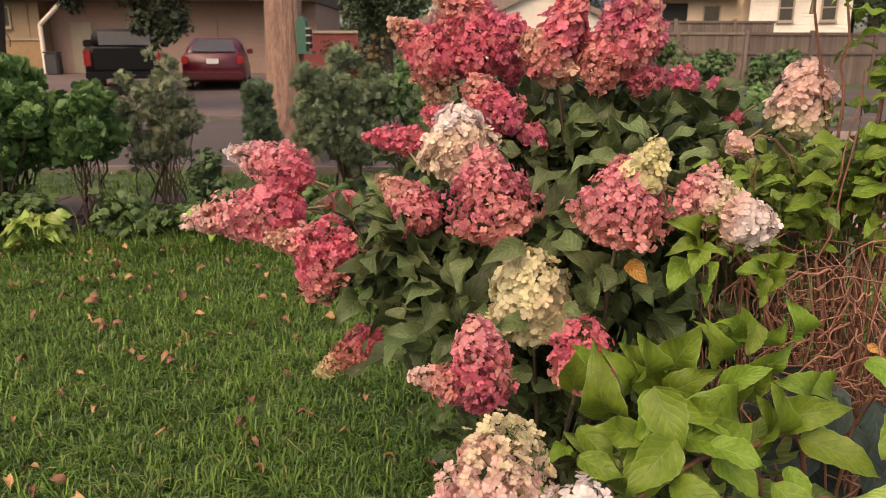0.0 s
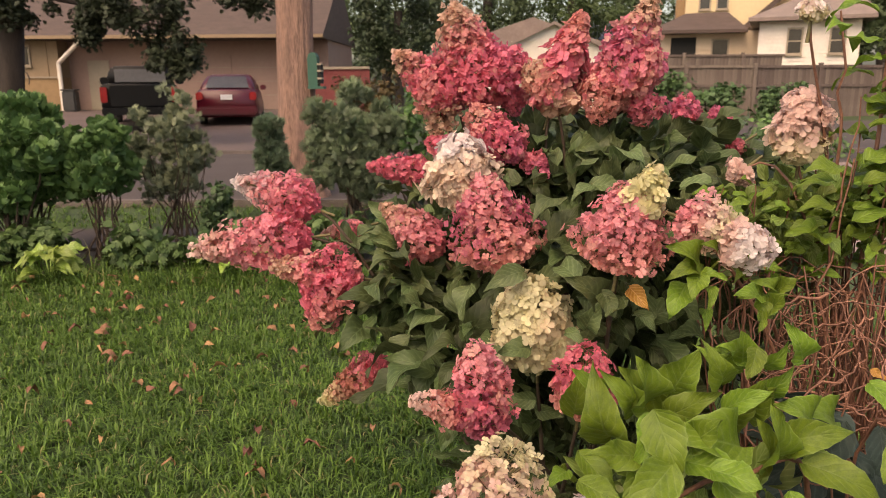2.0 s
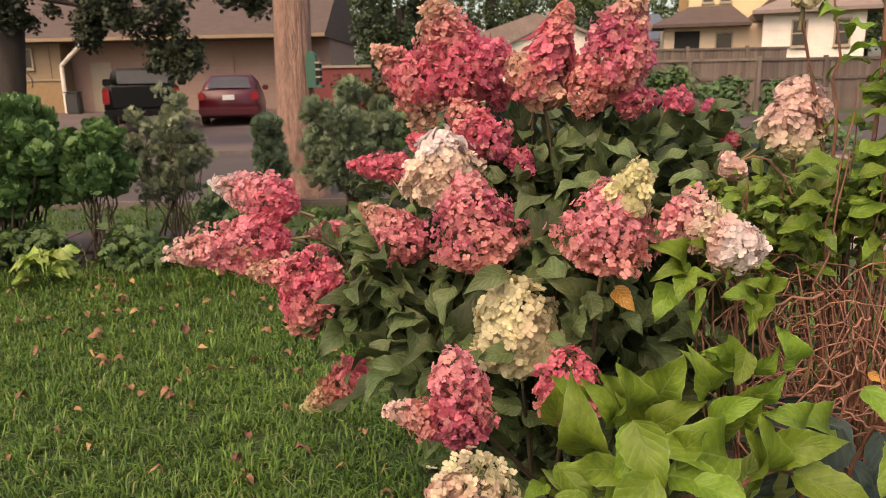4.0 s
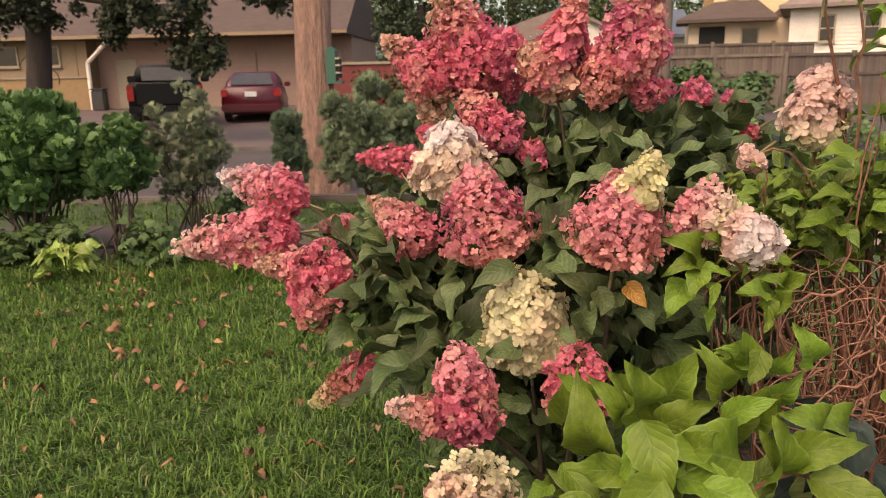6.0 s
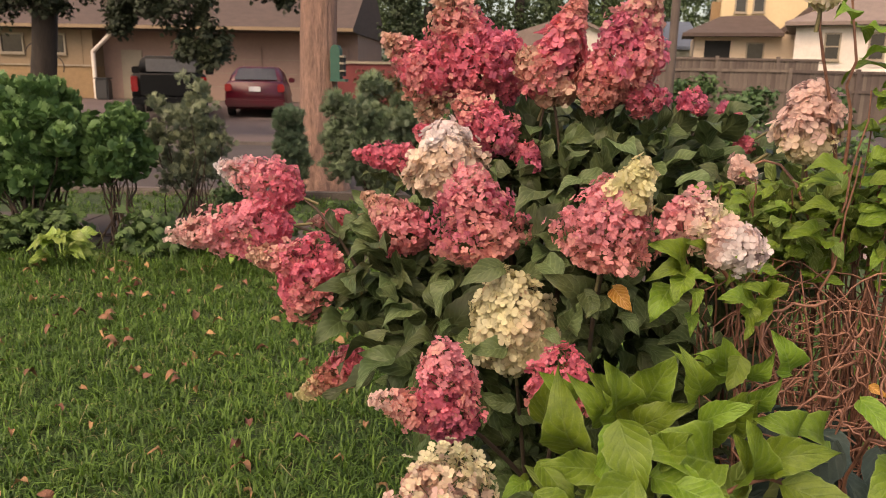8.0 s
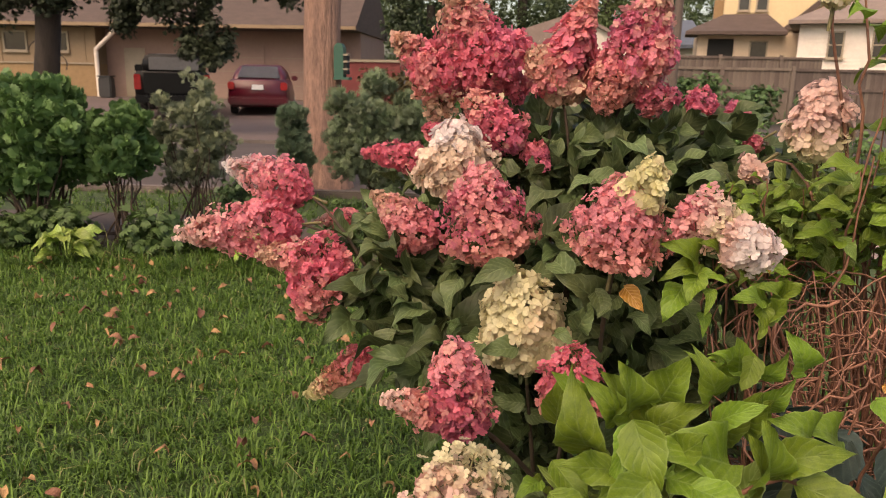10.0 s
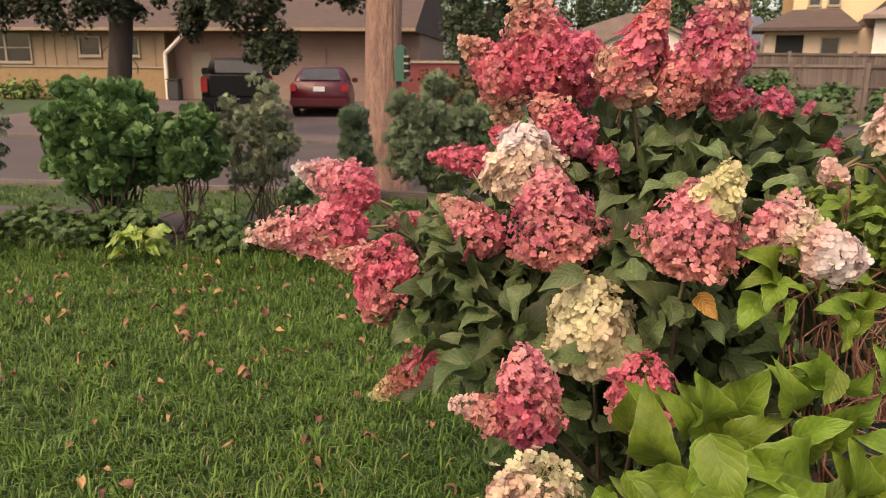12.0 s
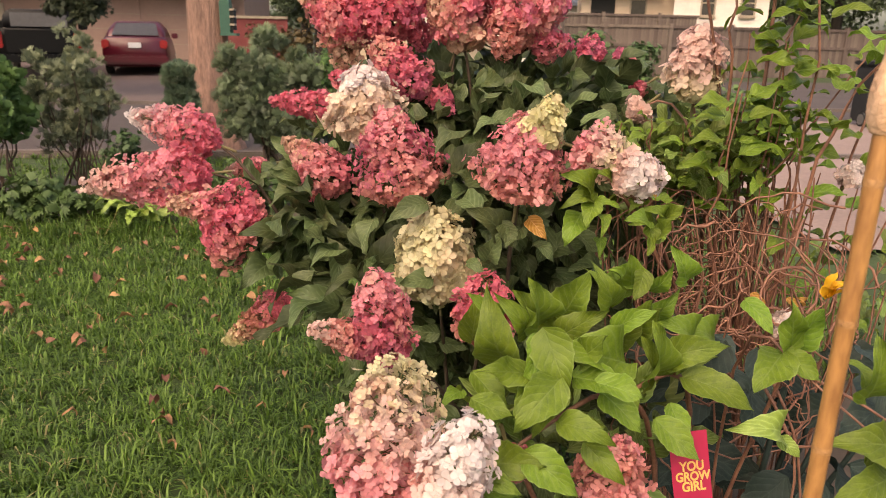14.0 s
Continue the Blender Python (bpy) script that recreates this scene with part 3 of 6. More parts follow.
street_tree = thing("street_tree", (-1.92, 9.4, 0), "tall tree with furrowed pinkish-brown bark on the verge", "tree")
trunk_mesh("trunk", -1.93, 9.4, 0.235, 6.5, (0.012, 0), M_BARK, street_tree, 71)
rt = np.random.default_rng(72)
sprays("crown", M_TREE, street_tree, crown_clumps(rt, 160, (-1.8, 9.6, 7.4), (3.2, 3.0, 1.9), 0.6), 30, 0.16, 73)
stems("limb", M_BARK, street_tree, (-1.85, 9.4, 5.9), [(-3.8, 9.4, 7.6), (-0.2, 9.0, 7.8), (-2.0, 11.2, 8.0), (-1.6, 8.2, 8.0)], 0.13, rt, 8)

bird_box = thing("bird_house", (-1.63, 9.25, 1.4), "green painted bird house with rounded top fixed to the tree", "bird house")
bm = bmesh.new()
prism(bm, [(-1.715, 1.37), (-1.60, 1.37), (-1.60, 1.74), (-1.63, 1.785), (-1.665, 1.79), (-1.70, 1.765), (-1.715, 1.72)], "y", 9.17, 9.36)
part("shell", bm, M_GREENB, bird_box)
boxed("front_opening", (-1.605, -1.555, 9.18, 9.35, 1.42, 1.66), M_BLACKF, bird_box)
for z in (1.47, 1.56, 1.64):
    boxed("slat", (-1.60, -1.545, 9.165, 9.30, z, z + 0.022), M_TRIM, bird_box, "pale slat")
boxed("floor_board", (-1.72, -1.53, 9.16, 9.37, 1.355, 1.385), M_GREENB, bird_box)

# ---- dark shade tree across the street ----
shade_tree = thing("shade_tree", (-10.3, 17, 0), "dark-barked tree with low hanging dark green foliage", "tree")
trunk_mesh("trunk", -10.2, 17.0, 0.29, 5.0, (0.12, 0), M_BARKD, shade_tree, 75, 18)
rt = np.random.default_rng(76)
low = [crown_clumps(rt, 22, (-13.4, 17, 3.1), (1.1, 0.7, 0.7), 0.32), crown_clumps(rt, 14, (-7.0, 16.6, 2.9), (1.1, 0.5, 0.6), 0.28), crown_clumps(rt, 26, (-11.6, 17, 3.05), (1.7, 0.8, 0.8), 0.34), crown_clumps(rt, 30, (-7.2, 16.8, 3.1), (1.35, 0.8, 0.7), 0.32), crown_clumps(rt, 12, (-6.4, 16.8, 2.2), (0.55, 0.4, 0.5), 0.26),
       crown_clumps(rt, 10, (-7.9, 16.6, 2.65), (0.3, 0.4, 0.4), 0.22), crown_clumps(rt, 12, (-4.6, 17, 3.15), (0.7, 0.5, 0.35), 0.28), crown_clumps(rt, 18, (-6.0, 16.7, 2.05), (0.5, 0.4, 0.5), 0.18), crown_clumps(rt, 40, (-10.3, 16.6, 3.1), (2.4, 0.5, 0.45), 0.25), crown_clumps(rt, 120, (-9.5, 17.5, 6.0), (5.5, 4, 2.2), 0.7)]
sprays("crown", M_TREE, shade_tree, np.concatenate(low), 80, 0.10, 77, c1=(1.5, 1.5, 1.5))
stems("limb", M_BARKD, shade_tree, (-9.6, 17, 3.6), [(-12.4, 17, 5.0), (-7.0, 16.8, 4.0), (-5.0, 17, 4.2), (-9.0, 17.5, 6.5), (-6.4, 16.8, 2.6)], 0.09, rt, 8)


# ---- house with garage ----
def window(parent, x0, x1, z0, z1, y, mull=1, rail=True, name="window"):
    win = boxed(name, (x0, x1, y - 0.02, y + 0.03, z0, z1), M_GLASSD, parent, "dark reflecting glass")
    fr = bmesh.new()
    t = 0.07
    for d in ((x0 - t, x0, z0 - t, z1 + t), (x1, x1 + t, z0 - t, z1 + t), (x0, x1, z1, z1 + t), (x0, x1, z0 - t, z0)):
        box(fr, d[0], d[1], y - 0.07, y + 0.03, d[2], d[3])
    for i in range(1, mull + 1):
        xm = x0 + (x1 - x0) * i / (mull + 1)
        box(fr, xm - 0.05, xm + 0.05, y - 0.06, y + 0.02, z0, z1)
    if rail:
        zm = (z0 + z1) / 2
        box(fr, x0, x1, y - 0.05, y + 0.02, zm - 0.025, zm + 0.025)
    part("window_frame", fr, M_TRIM, win)
    boxed("window_sill", (x0 - 0.1, x1 + 0.1, y - 0.12, y, z0 - t - 0.05, z0 - t), M_TRIM, win)
    return win


ZB = 0.28
house = thing("garage_house", (-15, 31, ZB), "low tan house with brick base and double garage", "house")
boxed("wall", (-30, -16.3, 31, 39, ZB - 0.2, 1.62), M_BRICK, house, "buff brick lower wall")
boxed("wall", (-30, -16.3, 31.06, 39, 1.62, 3.12), M_SIDING, house, "tan board and batten upper wall")
for i in range(26):
    xx = -29.8 + i * 0.52
    if -25.2 < xx < -22.4 or -20.4 < xx < -17.3:
        continue
    boxed("batten", (xx, xx + 0.05, 31.03, 31.08, 1.66, 3.1), M_SIDING, house)
boxed("ledge", (-30, -16.28, 30.94, 31.06, 1.6, 1.66), M_TRIM, house)
boxed("wall", (-16.3, -5.3, 31.9, 39, ZB - 0.2, 3.12), M_STUCCO, house, "peach painted garage wall")
for gx0, gx1 in ((-12.6, -9.4), (-9.1, -5.7)):
    g = boxed("garage_door", (gx0, gx1, 31.84, 31.92, ZB, 2.55), M_STUCCO, house)
    for i in range(1, 4):
        boxed("panel_joint", (gx0, gx1, 31.83, 31.86, ZB + i * 0.57, ZB + i * 0.57 + 0.02), M_TRIM, g)
boxed("door", (-15.5, -14.6, 31.84, 31.92, ZB, 2.32), M_TRIM, house, "pale entry door")
bm = bmesh.new()
prism(bm, [(30.3, 3.1), (30.3, 3.25), (35, 5.9), (39.7, 3.25), (39.7, 3.1)], "x", -30.6, -5.2)
part("roof", bm, M_ROOF, house)
boxed("gutter", (-30.6, -5.2, 30.18, 30.32, 3.12, 3.25), M_SIDING, house)
window(house, -25.0, -22.6, 1.85, 3.0, 31.05, 1)
window(house, -20.2, -19.3, 2.15, 2.85, 31.05, 0, False)
window(house, -18.4, -17.5, 2.15, 2.85, 31.05, 0, False)
bun = Bundle()
for p in ([(-16.2, 30.85, ZB), (-16.2, 30.85, 1.0), (-16.2, 30.85, 2.2)], [(-16.2, 30.85, 2.2), (-15.5, 30.6, 2.7), (-14.9, 30.3, 3.1)]):
    v, f = tube_arrays(np.array(p), np.full(3, 0.09), 8)
    bun.add(v, f)
bun.make("downspout", M_WHITE, house, "white downspout")

# ---- vehicles ----
def wheel(parent, x, y, z, r, w):
    bm = bmesh.new()
    bmesh.ops.create_cone(bm, cap_ends=True, segments=28, radius1=r, radius2=r, depth=w, matrix=Matrix.Translation((x, y, z)) @ Matrix.Rotation(radians(90), 4, "Y"))
    bmesh.ops.bevel(bm, geom=[e for e in bm.edges if len(e.link_faces) == 2 and e.calc_face_angle(0) > 1], offset=0.03, segments=2, affect="EDGES")
    t = part("wheel", bm, M_TYRE, parent)
    bm = bmesh.new()
    bmesh.ops.create_cone(bm, cap_ends=True, segments=20, radius1=r * 0.6, radius2=r * 0.6, depth=w + 0.02, matrix=Matrix.Translation((x, y, z)) @ Matrix.Rotation(radians(90), 4, "Y"))
    part("rim", bm, M_RIM, t)


def loft(sections, bevel=0.0):
    """A closed body through rings of points (x, z) at y stations."""
    bm = bmesh.new()
    rings = [[bm.verts.new((px, y, pz)) for px, pz in ring] for y, ring in sections]
    for a, b in zip(rings, rings[1:]):
        for i in range(len(a)):
            j = (i + 1) % len(a)
            bm.faces.new((a[i], a[j], b[j], b[i]))
    bm.faces.new(rings[0][::-1])
    bm.faces.new(rings[-1])
    bmesh.ops.recalc_face_normals(bm, faces=bm.faces)
    if bevel:
        bmesh.ops.bevel(bm, geom=[e for e in bm.edges if e.calc_face_angle(0) > 0.35], offset=bevel, segments=2, affect="EDGES")
    return bm


def ring(x, hw, z0, z1, taper=0.92, belly=0.55):
    zm = z0 + (z1 - z0) * belly
    zs = z0 + min(0.15, 0.3 * (z1 - z0))
    return [(x - hw * 0.93, z0), (x + hw * 0.93, z0), (x + hw, zs), (x + hw, zm), (x + hw * taper, z1), (x - hw * taper, z1), (x - hw, zm), (x - hw, zs)]


CX, CY, CZ = -7.17, 23.6, rise(24.0) + 0.012
car = thing("sedan_car", (CX, CY, CZ), "maroon sedan parked on the driveway, seen from behind", "car")
part("body", loft([(CY, ring(CX, 0.80, CZ + 0.42, CZ + 0.98)), (CY + 0.12, ring(CX, 0.88, CZ + 0.25, CZ + 1.02)), (CY + 0.9, ring(CX, 0.92, CZ + 0.2, CZ + 1.03)), (CY + 3.2, ring(CX, 0.92, CZ + 0.2, CZ + 1.0)), (CY + 4.5, ring(CX, 0.86, CZ + 0.25, CZ + 0.85)), (CY + 4.75, ring(CX, 0.7, CZ + 0.35, CZ + 0.65))], 0.035), M_CAR, car, smooth=True)
part("cabin", loft([(CY + 0.5, ring(CX, 0.80, CZ + 0.95, CZ + 1.04, 0.86)), (CY + 1.15, ring(CX, 0.80, CZ + 0.95, CZ + 1.43, 0.72)), (CY + 2.4, ring(CX, 0.80, CZ + 0.95, CZ + 1.46, 0.72)), (CY + 3.5, ring(CX, 0.8, CZ + 0.93, CZ + 1.02, 0.86))], 0.03), M_CAR, car, smooth=True)
bm = bmesh.new()
q = [bm.verts.new(p) for p in ((CX - 0.64, CY + 0.52, CZ + 1.055), (CX + 0.64, CY + 0.52, CZ + 1.055), (CX + 0.53, CY + 1.06, CZ + 1.385), (CX - 0.53, CY + 1.06, CZ + 1.385))]
fc = bm.faces.new(q)
bmesh.ops.solidify(bm, geom=[fc], thickness=-0.02)
for v_ in bm.verts:
    v_.co.y -= 0.03
    v_.co.z += 0.015
part("rear_window", bm, M_CGLASS, car)
for sgn in (-1, 1):
    xa, xb = sorted((CX + sgn * 0.66, CX + sgn * 0.87))
    boxed("tail_lamp", (xa, xb, CY - 0.03, CY + 0.3, CZ + 0.72, CZ + 0.95), M_LAMP, car, bevel=0.03)
    xa, xb = sorted((CX + sgn * 0.86, CX + sgn * 1.06))
    boxed("wing_mirror", (xa, xb, CY + 2.9, CY + 3.05, CZ + 0.98, CZ + 1.13), M_CAR, car, bevel=0.03)
    for wy in (0.95, 3.75):
        wheel(car, CX + sgn * 0.80, CY + wy, CZ + 0.32, 0.32, 0.2)
boxed("number_plate", (CX - 0.17, CX + 0.17, CY - 0.025, CY + 0.02, CZ + 0.74, CZ + 0.88), M_PLATE, car)
boxed("bumper", (CX - 0.88, CX + 0.88, CY - 0.06, CY + 0.15, CZ + 0.30, CZ + 0.55), M_CAR, car, bevel=0.05)

TX, TY, TZ = -9.02, 21.5, 0.012
truck = thing("pickup_truck", (TX, TY, TZ), "black pickup truck parked on the driveway, tailgate towards the street", "truck")
part("body", loft([(TY, ring(TX, 0.95, TZ + 0.5, TZ + 1.32, 0.98)), (TY + 1.9, ring(TX, 0.98, TZ + 0.45, TZ + 1.32, 0.98)), (TY + 4.2, ring(TX, 0.98, TZ + 0.45, TZ + 1.30, 0.98)), (TY + 5.5, ring(TX, 0.93, TZ + 0.5, TZ + 1.22, 0.95))], 0.04), M_TRUCK, truck, smooth=True)
part("cab", loft([(TY + 1.9, ring(TX, 0.88, TZ + 1.28, TZ + 1.82, 0.84)), (TY + 3.4, ring(TX, 0.88, TZ + 1.28, TZ + 1.86, 0.84)), (TY + 4.3, ring(TX, 0.88, TZ + 1.26, TZ + 1.34, 0.92))], 0.05), M_TRUCK, truck, smooth=True)
boxed("rear_window", (TX - 0.68, TX + 0.68, TY + 1.84, TY + 1.91, TZ + 1.36, TZ + 1.74), M_CGLASS, truck, bevel=0.01)
boxed("tailgate", (TX - 0.72, TX + 0.72, TY - 0.04, TY + 0.03, TZ + 0.72, TZ + 1.28), M_TRUCK, truck, bevel=0.02)
boxed("bumper", (TX - 0.95, TX + 0.95, TY - 0.14, TY + 0.06, TZ + 0.48, TZ + 0.68), M_TRUCK, truck, bevel=0.03)
for sgn in (-1, 1):
    xa, xb = sorted((TX + sgn * 0.79, TX + sgn * 0.965))
    boxed("tail_lamp", (xa, xb, TY - 0.03, TY + 0.12, TZ + 0.82, TZ + 1.24), M_LAMP, truck, bevel=0.02)
    xa, xb = sorted((TX + sgn * 0.95, TX + sgn * 1.2))
    boxed("wing_mirror", (xa, xb, TY + 3.6, TY + 3.75, TZ + 1.3, TZ + 1.52), M_TRUCK, truck, bevel=0.03)
    for wy in (1.0, 4.4):
        wheel(truck, TX + sgn * 0.84, TY + wy, TZ + 0.38, 0.38, 0.26)

car.rotation_euler, car.scale = (0, 0, radians(12)), (1.06, 1.04, 1.1)
truck.rotation_euler, truck.scale = (0, 0, radians(21)), (1.08, 1.02, 1.04)

bin_ob = thing("waste_bin", (-15.6, 30.4, ZB), "black plastic bin standing by the downspout", "bin")
boxed("bin_body", (-15.85, -15.3, 30.1, 30.5, ZB - 0.01, ZB + 0.82), M_BIN, bin_ob, bevel=0.05)
boxed("lid", (-15.88, -15.27, 30.07, 30.53, ZB + 0.82, ZB + 0.88), M_BIN, bin_ob, bevel=0.02)

# curly iron ornament before the brick wall
orn = thing("iron_trellis", (-17.6, 29.6, ZB), "curled rusty iron garden ornament with a small bird finial", "ornament")
s = np.linspace(0, 1, 24)
for cx, cz, r, a0, a1 in ((-17.85, 2.0, 0.48, 2.9, -0.2), (-17.2, 1.55, 0.42, 3.1, -0.5), (-17.45, 1.75, 0.32, 3.3, 0.6)):
    ang = a0 + (a1 - a0) * s
    p = np.stack([cx + r * np.cos(ang), np.full(24, 29.6), cz + r * np.sin(ang)], axis=1)
    v, f = tube_arrays(p, np.full(24, 0.022), 6)
    link_mesh("scroll", raw_mesh("scroll", v, f, smooth=True), M_IRON, orn)
for cx, h in ((-17.75, 1.9), (-17.45, 2.0)):
    v, f = tube_arrays(np.array([(cx, 29.6, 0.2), (cx, 29.6, 1.0), (cx + 0.1, 29.6, h)]), np.full(3, 0.022), 6)
    link_mesh("upright", raw_mesh("upright", v, f, smooth=True), M_IRON, orn)
bm = bmesh.new()
bmesh.ops.create_icosphere(bm, subdivisions=2, radius=0.1, matrix=Matrix.Translation((-17.12, 29.6, 2.12)) @ Matrix.Diagonal((1.1, 0.6, 0.9, 1)))
bmesh.ops.create_cone(bm, cap_ends=True, segments=8, radius1=0.06, radius2=0.0, depth=0.2, matrix=Matrix.Translation((-17.0, 29.6, 2.2)) @ Matrix.Rotation(radians(50), 4, "Y"))
part("finial", bm, M_IRON, orn)

# ---- red fence, sheds, houses and fence to the right ----
rf = tagged(boxed("red_fence", (-4.7, -2.7, 24.2, 24.3, 0.0, 1.80), M_REDF), "long red-stained board fence", "fence")
boxed("top_rail", (-4.7, -2.7, 24.15, 24.35, 1.80, 1.88), M_TRIM, rf)

shed = thing("white_garage", (4.5, 33, ZB), "white clapboard garage with grey-brown roof", "garage")
bm = bmesh.new()
prism(bm, [(2.2, 0), (7.6, 0), (7.6, 2.5), (4.9, 3.65), (2.2, 2.5)], "y", 32, 40)
part("wall", bm, M_WHITE, shed)
for sx0, sx1, sg in ((1.9, 4.9, 1), (4.9, 7.9, -1)):
    bm = bmesh.new()
    zA, zB_ = (2.38, 3.78) if sg == 1 else (3.78, 2.38)
    prism(bm, [(sx0, zA), (sx1, zB_), (sx1, zB_ - 0.13), (sx0, zA - 0.13)], "y", 31.7, 40.3)
    part("roof", bm, M_GREYR, shed)
boxed("garage_door", (3.0, 5.6, 31.93, 32.02, 0.1, 1.95), M_TRIM, shed)
for i in range(4):
    boxed("pane", (3.15 + i * 0.6, 3.62 + i * 0.6, 31.9, 31.95, 1.45, 1.75), M_GLASSD, shed)
for i in range(11):
    boxed("clapboard", (2.2, 7.6, 31.96, 32.005, 2.0 + i * 0.1, 2.09 + i * 0.1) if i < 5 else (2.2 + (i - 5) * 0.24, 7.6 - (i - 5) * 0.24, 31.96, 32.005, 2.0 + i * 0.1, 2.09 + i * 0.1), M_WHITE, shed)

shed_tan = thing("tan_outbuilding", (0.5, 37, ZB), "tan outbuilding with a brown hipped roof", "building")
boxed("wall", (-1.6, 3.4, 36, 43, 0, 2.45), M_TANW, shed_tan)
bm = bmesh.new()
prism(bm, [(-2.0, 2.4), (3.6, 4.25), (9.0, 2.4)], "y", 35.7, 43.3)
part("roof", bm, M_GREYR, shed_tan)

shed.location.x -= 0.8


def plank_fence(name, x0, x1, y0, y1, z0, h, label, gap=0.0, w=0.14, rails=True):
    ob = thing(name, (x0, y0, z0), label, "fence")
    L = math.hypot(x1 - x0, y1 - y0)
    n = int(L / (w + 0.006))
    dx, dy = (x1 - x0) / L, (y1 - y0) / L
    me = bpy.data.meshes.new("board")
    bm = box(bmesh.new(), 0, w, -0.012, 0.012, 0, h)
    bm.to_mesh(me)
    bm.free()
    me.materials.append(M_FENCE)
    rg = random.Random(7)
    rot = Matrix.Rotation(math.atan2(dy, dx), 4, "Z")
    for i in range(n):
        b = new("board", me)
        attach(b, ob)
        s = i * (w + 0.006)
        b.matrix_basis = Matrix.Translation((x0 + dx * s, y0 + dy * s, z0 + rg.uniform(-0.01, 0.01))) @ rot
    for i in range(int(L / 2.4) + 1):
        s = min(i * 2.4, L - 0.05)
        p = part("post", box(bmesh.new(), -0.06, 0.06, -0.09, 0.03, 0, h + 0.12), M_FENCE, ob)
        p.matrix_basis = Matrix.Translation((x0 + dx * s, y0 + dy * s, z0)) @ rot
    for z in (h * 0.62, h - 0.04):
        r = part("rail", box(bmesh.new(), 0, L, -0.06, -0.013, z, z + 0.09), M_FENCE, ob)
        r.matrix_basis = Matrix.Translation((x0, y0, z0)) @ rot
    return ob


plank_fence("wooden_fence", 5.6, 10.15, 26.6, 26.0, 0.05, 1.79, "weathered grey-brown plank fence with posts")
plank_fence("wooden_fence", 10.2, 30.0, 26.0, 29.0, 0.05, 1.78, "long dark weathered plank fence")
plank_fence("wooden_fence", 7.0, 13.5, 31.5, 31.5, 0.3, 2.06, "darker plank fence behind the first")

yh = thing("yellow_house", (10.4, 39, 0.3), "two-storey yellow house with brown roof and tan porch", "house")
boxed("wall", (10.4, 16.5, 39.0, 46, 0, 3.75), M_TANW, yh, "tan lower storey")
boxed("wall", (11.6, 17.5, 40.6, 46, 3.7, 6.9), M_YELLOW, yh, "yellow upper storey")
bm = bmesh.new()
lo = [bm.verts.new(p) for p in ((9.8, 38.2, 3.62), (14.4, 38.2, 3.62), (14.4, 41.2, 3.62), (9.8, 41.2, 3.62))]
up = [bm.verts.new(p) for p in ((9.8, 38.2, 3.78), (14.4, 38.2, 3.78), (14.4, 41.2, 3.78), (9.8, 41.2, 3.78))]
top = [bm.verts.new(p) for p in ((11.6, 40.2, 4.7), (13.6, 40.2, 4.75))]
bm.faces.new(lo[::-1])
for i in range(4):
    bm.faces.new((lo[i], lo[(i + 1) % 4], up[(i + 1) % 4], up[i]))
bm.faces.new((up[0], up[1], top[1], top[0]))
bm.faces.new((up[1], up[2], top[1]))
bm.faces.new((up[2], up[3], top[0], top[1]))
bm.faces.new((up[3], up[0], top[0]))
part("roof", bm, M_ROOF, yh, "brown porch roof")
bm = bmesh.new()
prism(bm, [(14.2, 3.85), (18.4, 7.6), (18.4, 7.3), (14.45, 3.75)], "y", 39.9, 47)
part("roof", bm, M_ROOF, yh, "steep brown side roof")
bm = bmesh.new()
prism(bm, [(11.6, 6.85), (14.8, 9.2), (18, 6.85)], "y", 40.2, 46.4)
part("roof", bm, M_ROOF, yh)
window(yh, 12.3, 12.75, 4.95, 6.3, 40.6, 0)
window(yh, 13.15, 13.6, 4.95, 6.3, 40.6, 0)
window(yh, 15.2, 15.8, 2.2, 3.4, 39.0, 0)
window(yh, 12.9, 13.6, 2.3, 3.3, 39.0, 0, False)
# black panel on the flat wall: the porch's inner shade as colour
boxed("porch_shade_panel", (10.9, 12.1, 38.93, 39.03, 2.0, 3.45), M_BLACKF, yh)
boxed("chimney", (11.15, 11.9, 41.2, 42, 3.5, 5.5), M_BRICK, yh, "brick chimney")

wh = thing("white_house", (13.3, 34, 0.3), "white clapboard bungalow with pale grey roof", "house")
boxed("wall", (13.35, 17.3, 34.0, 42, 0, 3.95), M_WHITE, wh)
for i in range(17):
    bm = bmesh.new()
    prism(bm, [(33.955, 1.2 + i * 0.16), (34.0, 1.2 + i * 0.16), (34.0, 1.36 + i * 0.16), (33.985, 1.36 + i * 0.16)], "x", 13.35, 17.3)
    part("clapboard", bm, M_WHITE, wh)
bm = bmesh.new()
lo = [bm.verts.new(p) for p in ((12.9, 33.4, 3.85), (17.8, 33.4, 3.85), (17.8, 42.6, 3.85), (12.9, 42.6, 3.85))]
up = [bm.verts.new(p) for p in ((12.9, 33.4, 4.0), (17.8, 33.4, 4.0), (17.8, 42.6, 4.0), (12.9, 42.6, 4.0))]
top = [bm.verts.new(p) for p in ((17.0, 38.0, 6.0), (17.0, 40.0, 6.0))]
bm.faces.new(lo[::-1])
for i in range(4):
    bm.faces.new((lo[i], lo[(i + 1) % 4], up[(i + 1) % 4], up[i]))
bm.faces.new((up[0], up[1], top[0]))
bm.faces.new((up[1], up[2], top[1], top[0]))
bm.faces.new((up[2], up[3], top[1]))
bm.faces.new((up[3], up[0], top[0], top[1]))
part("roof", bm, M_GREYR, wh)
for wx in (14.55, 16.2):
    window(wh, wx, wx + 0.5, 2.5, 3.5, 33.95, 0)

wh.rotation_euler, yh.rotation_euler = (0, 0, radians(-23)), (0, 0, radians(-13))

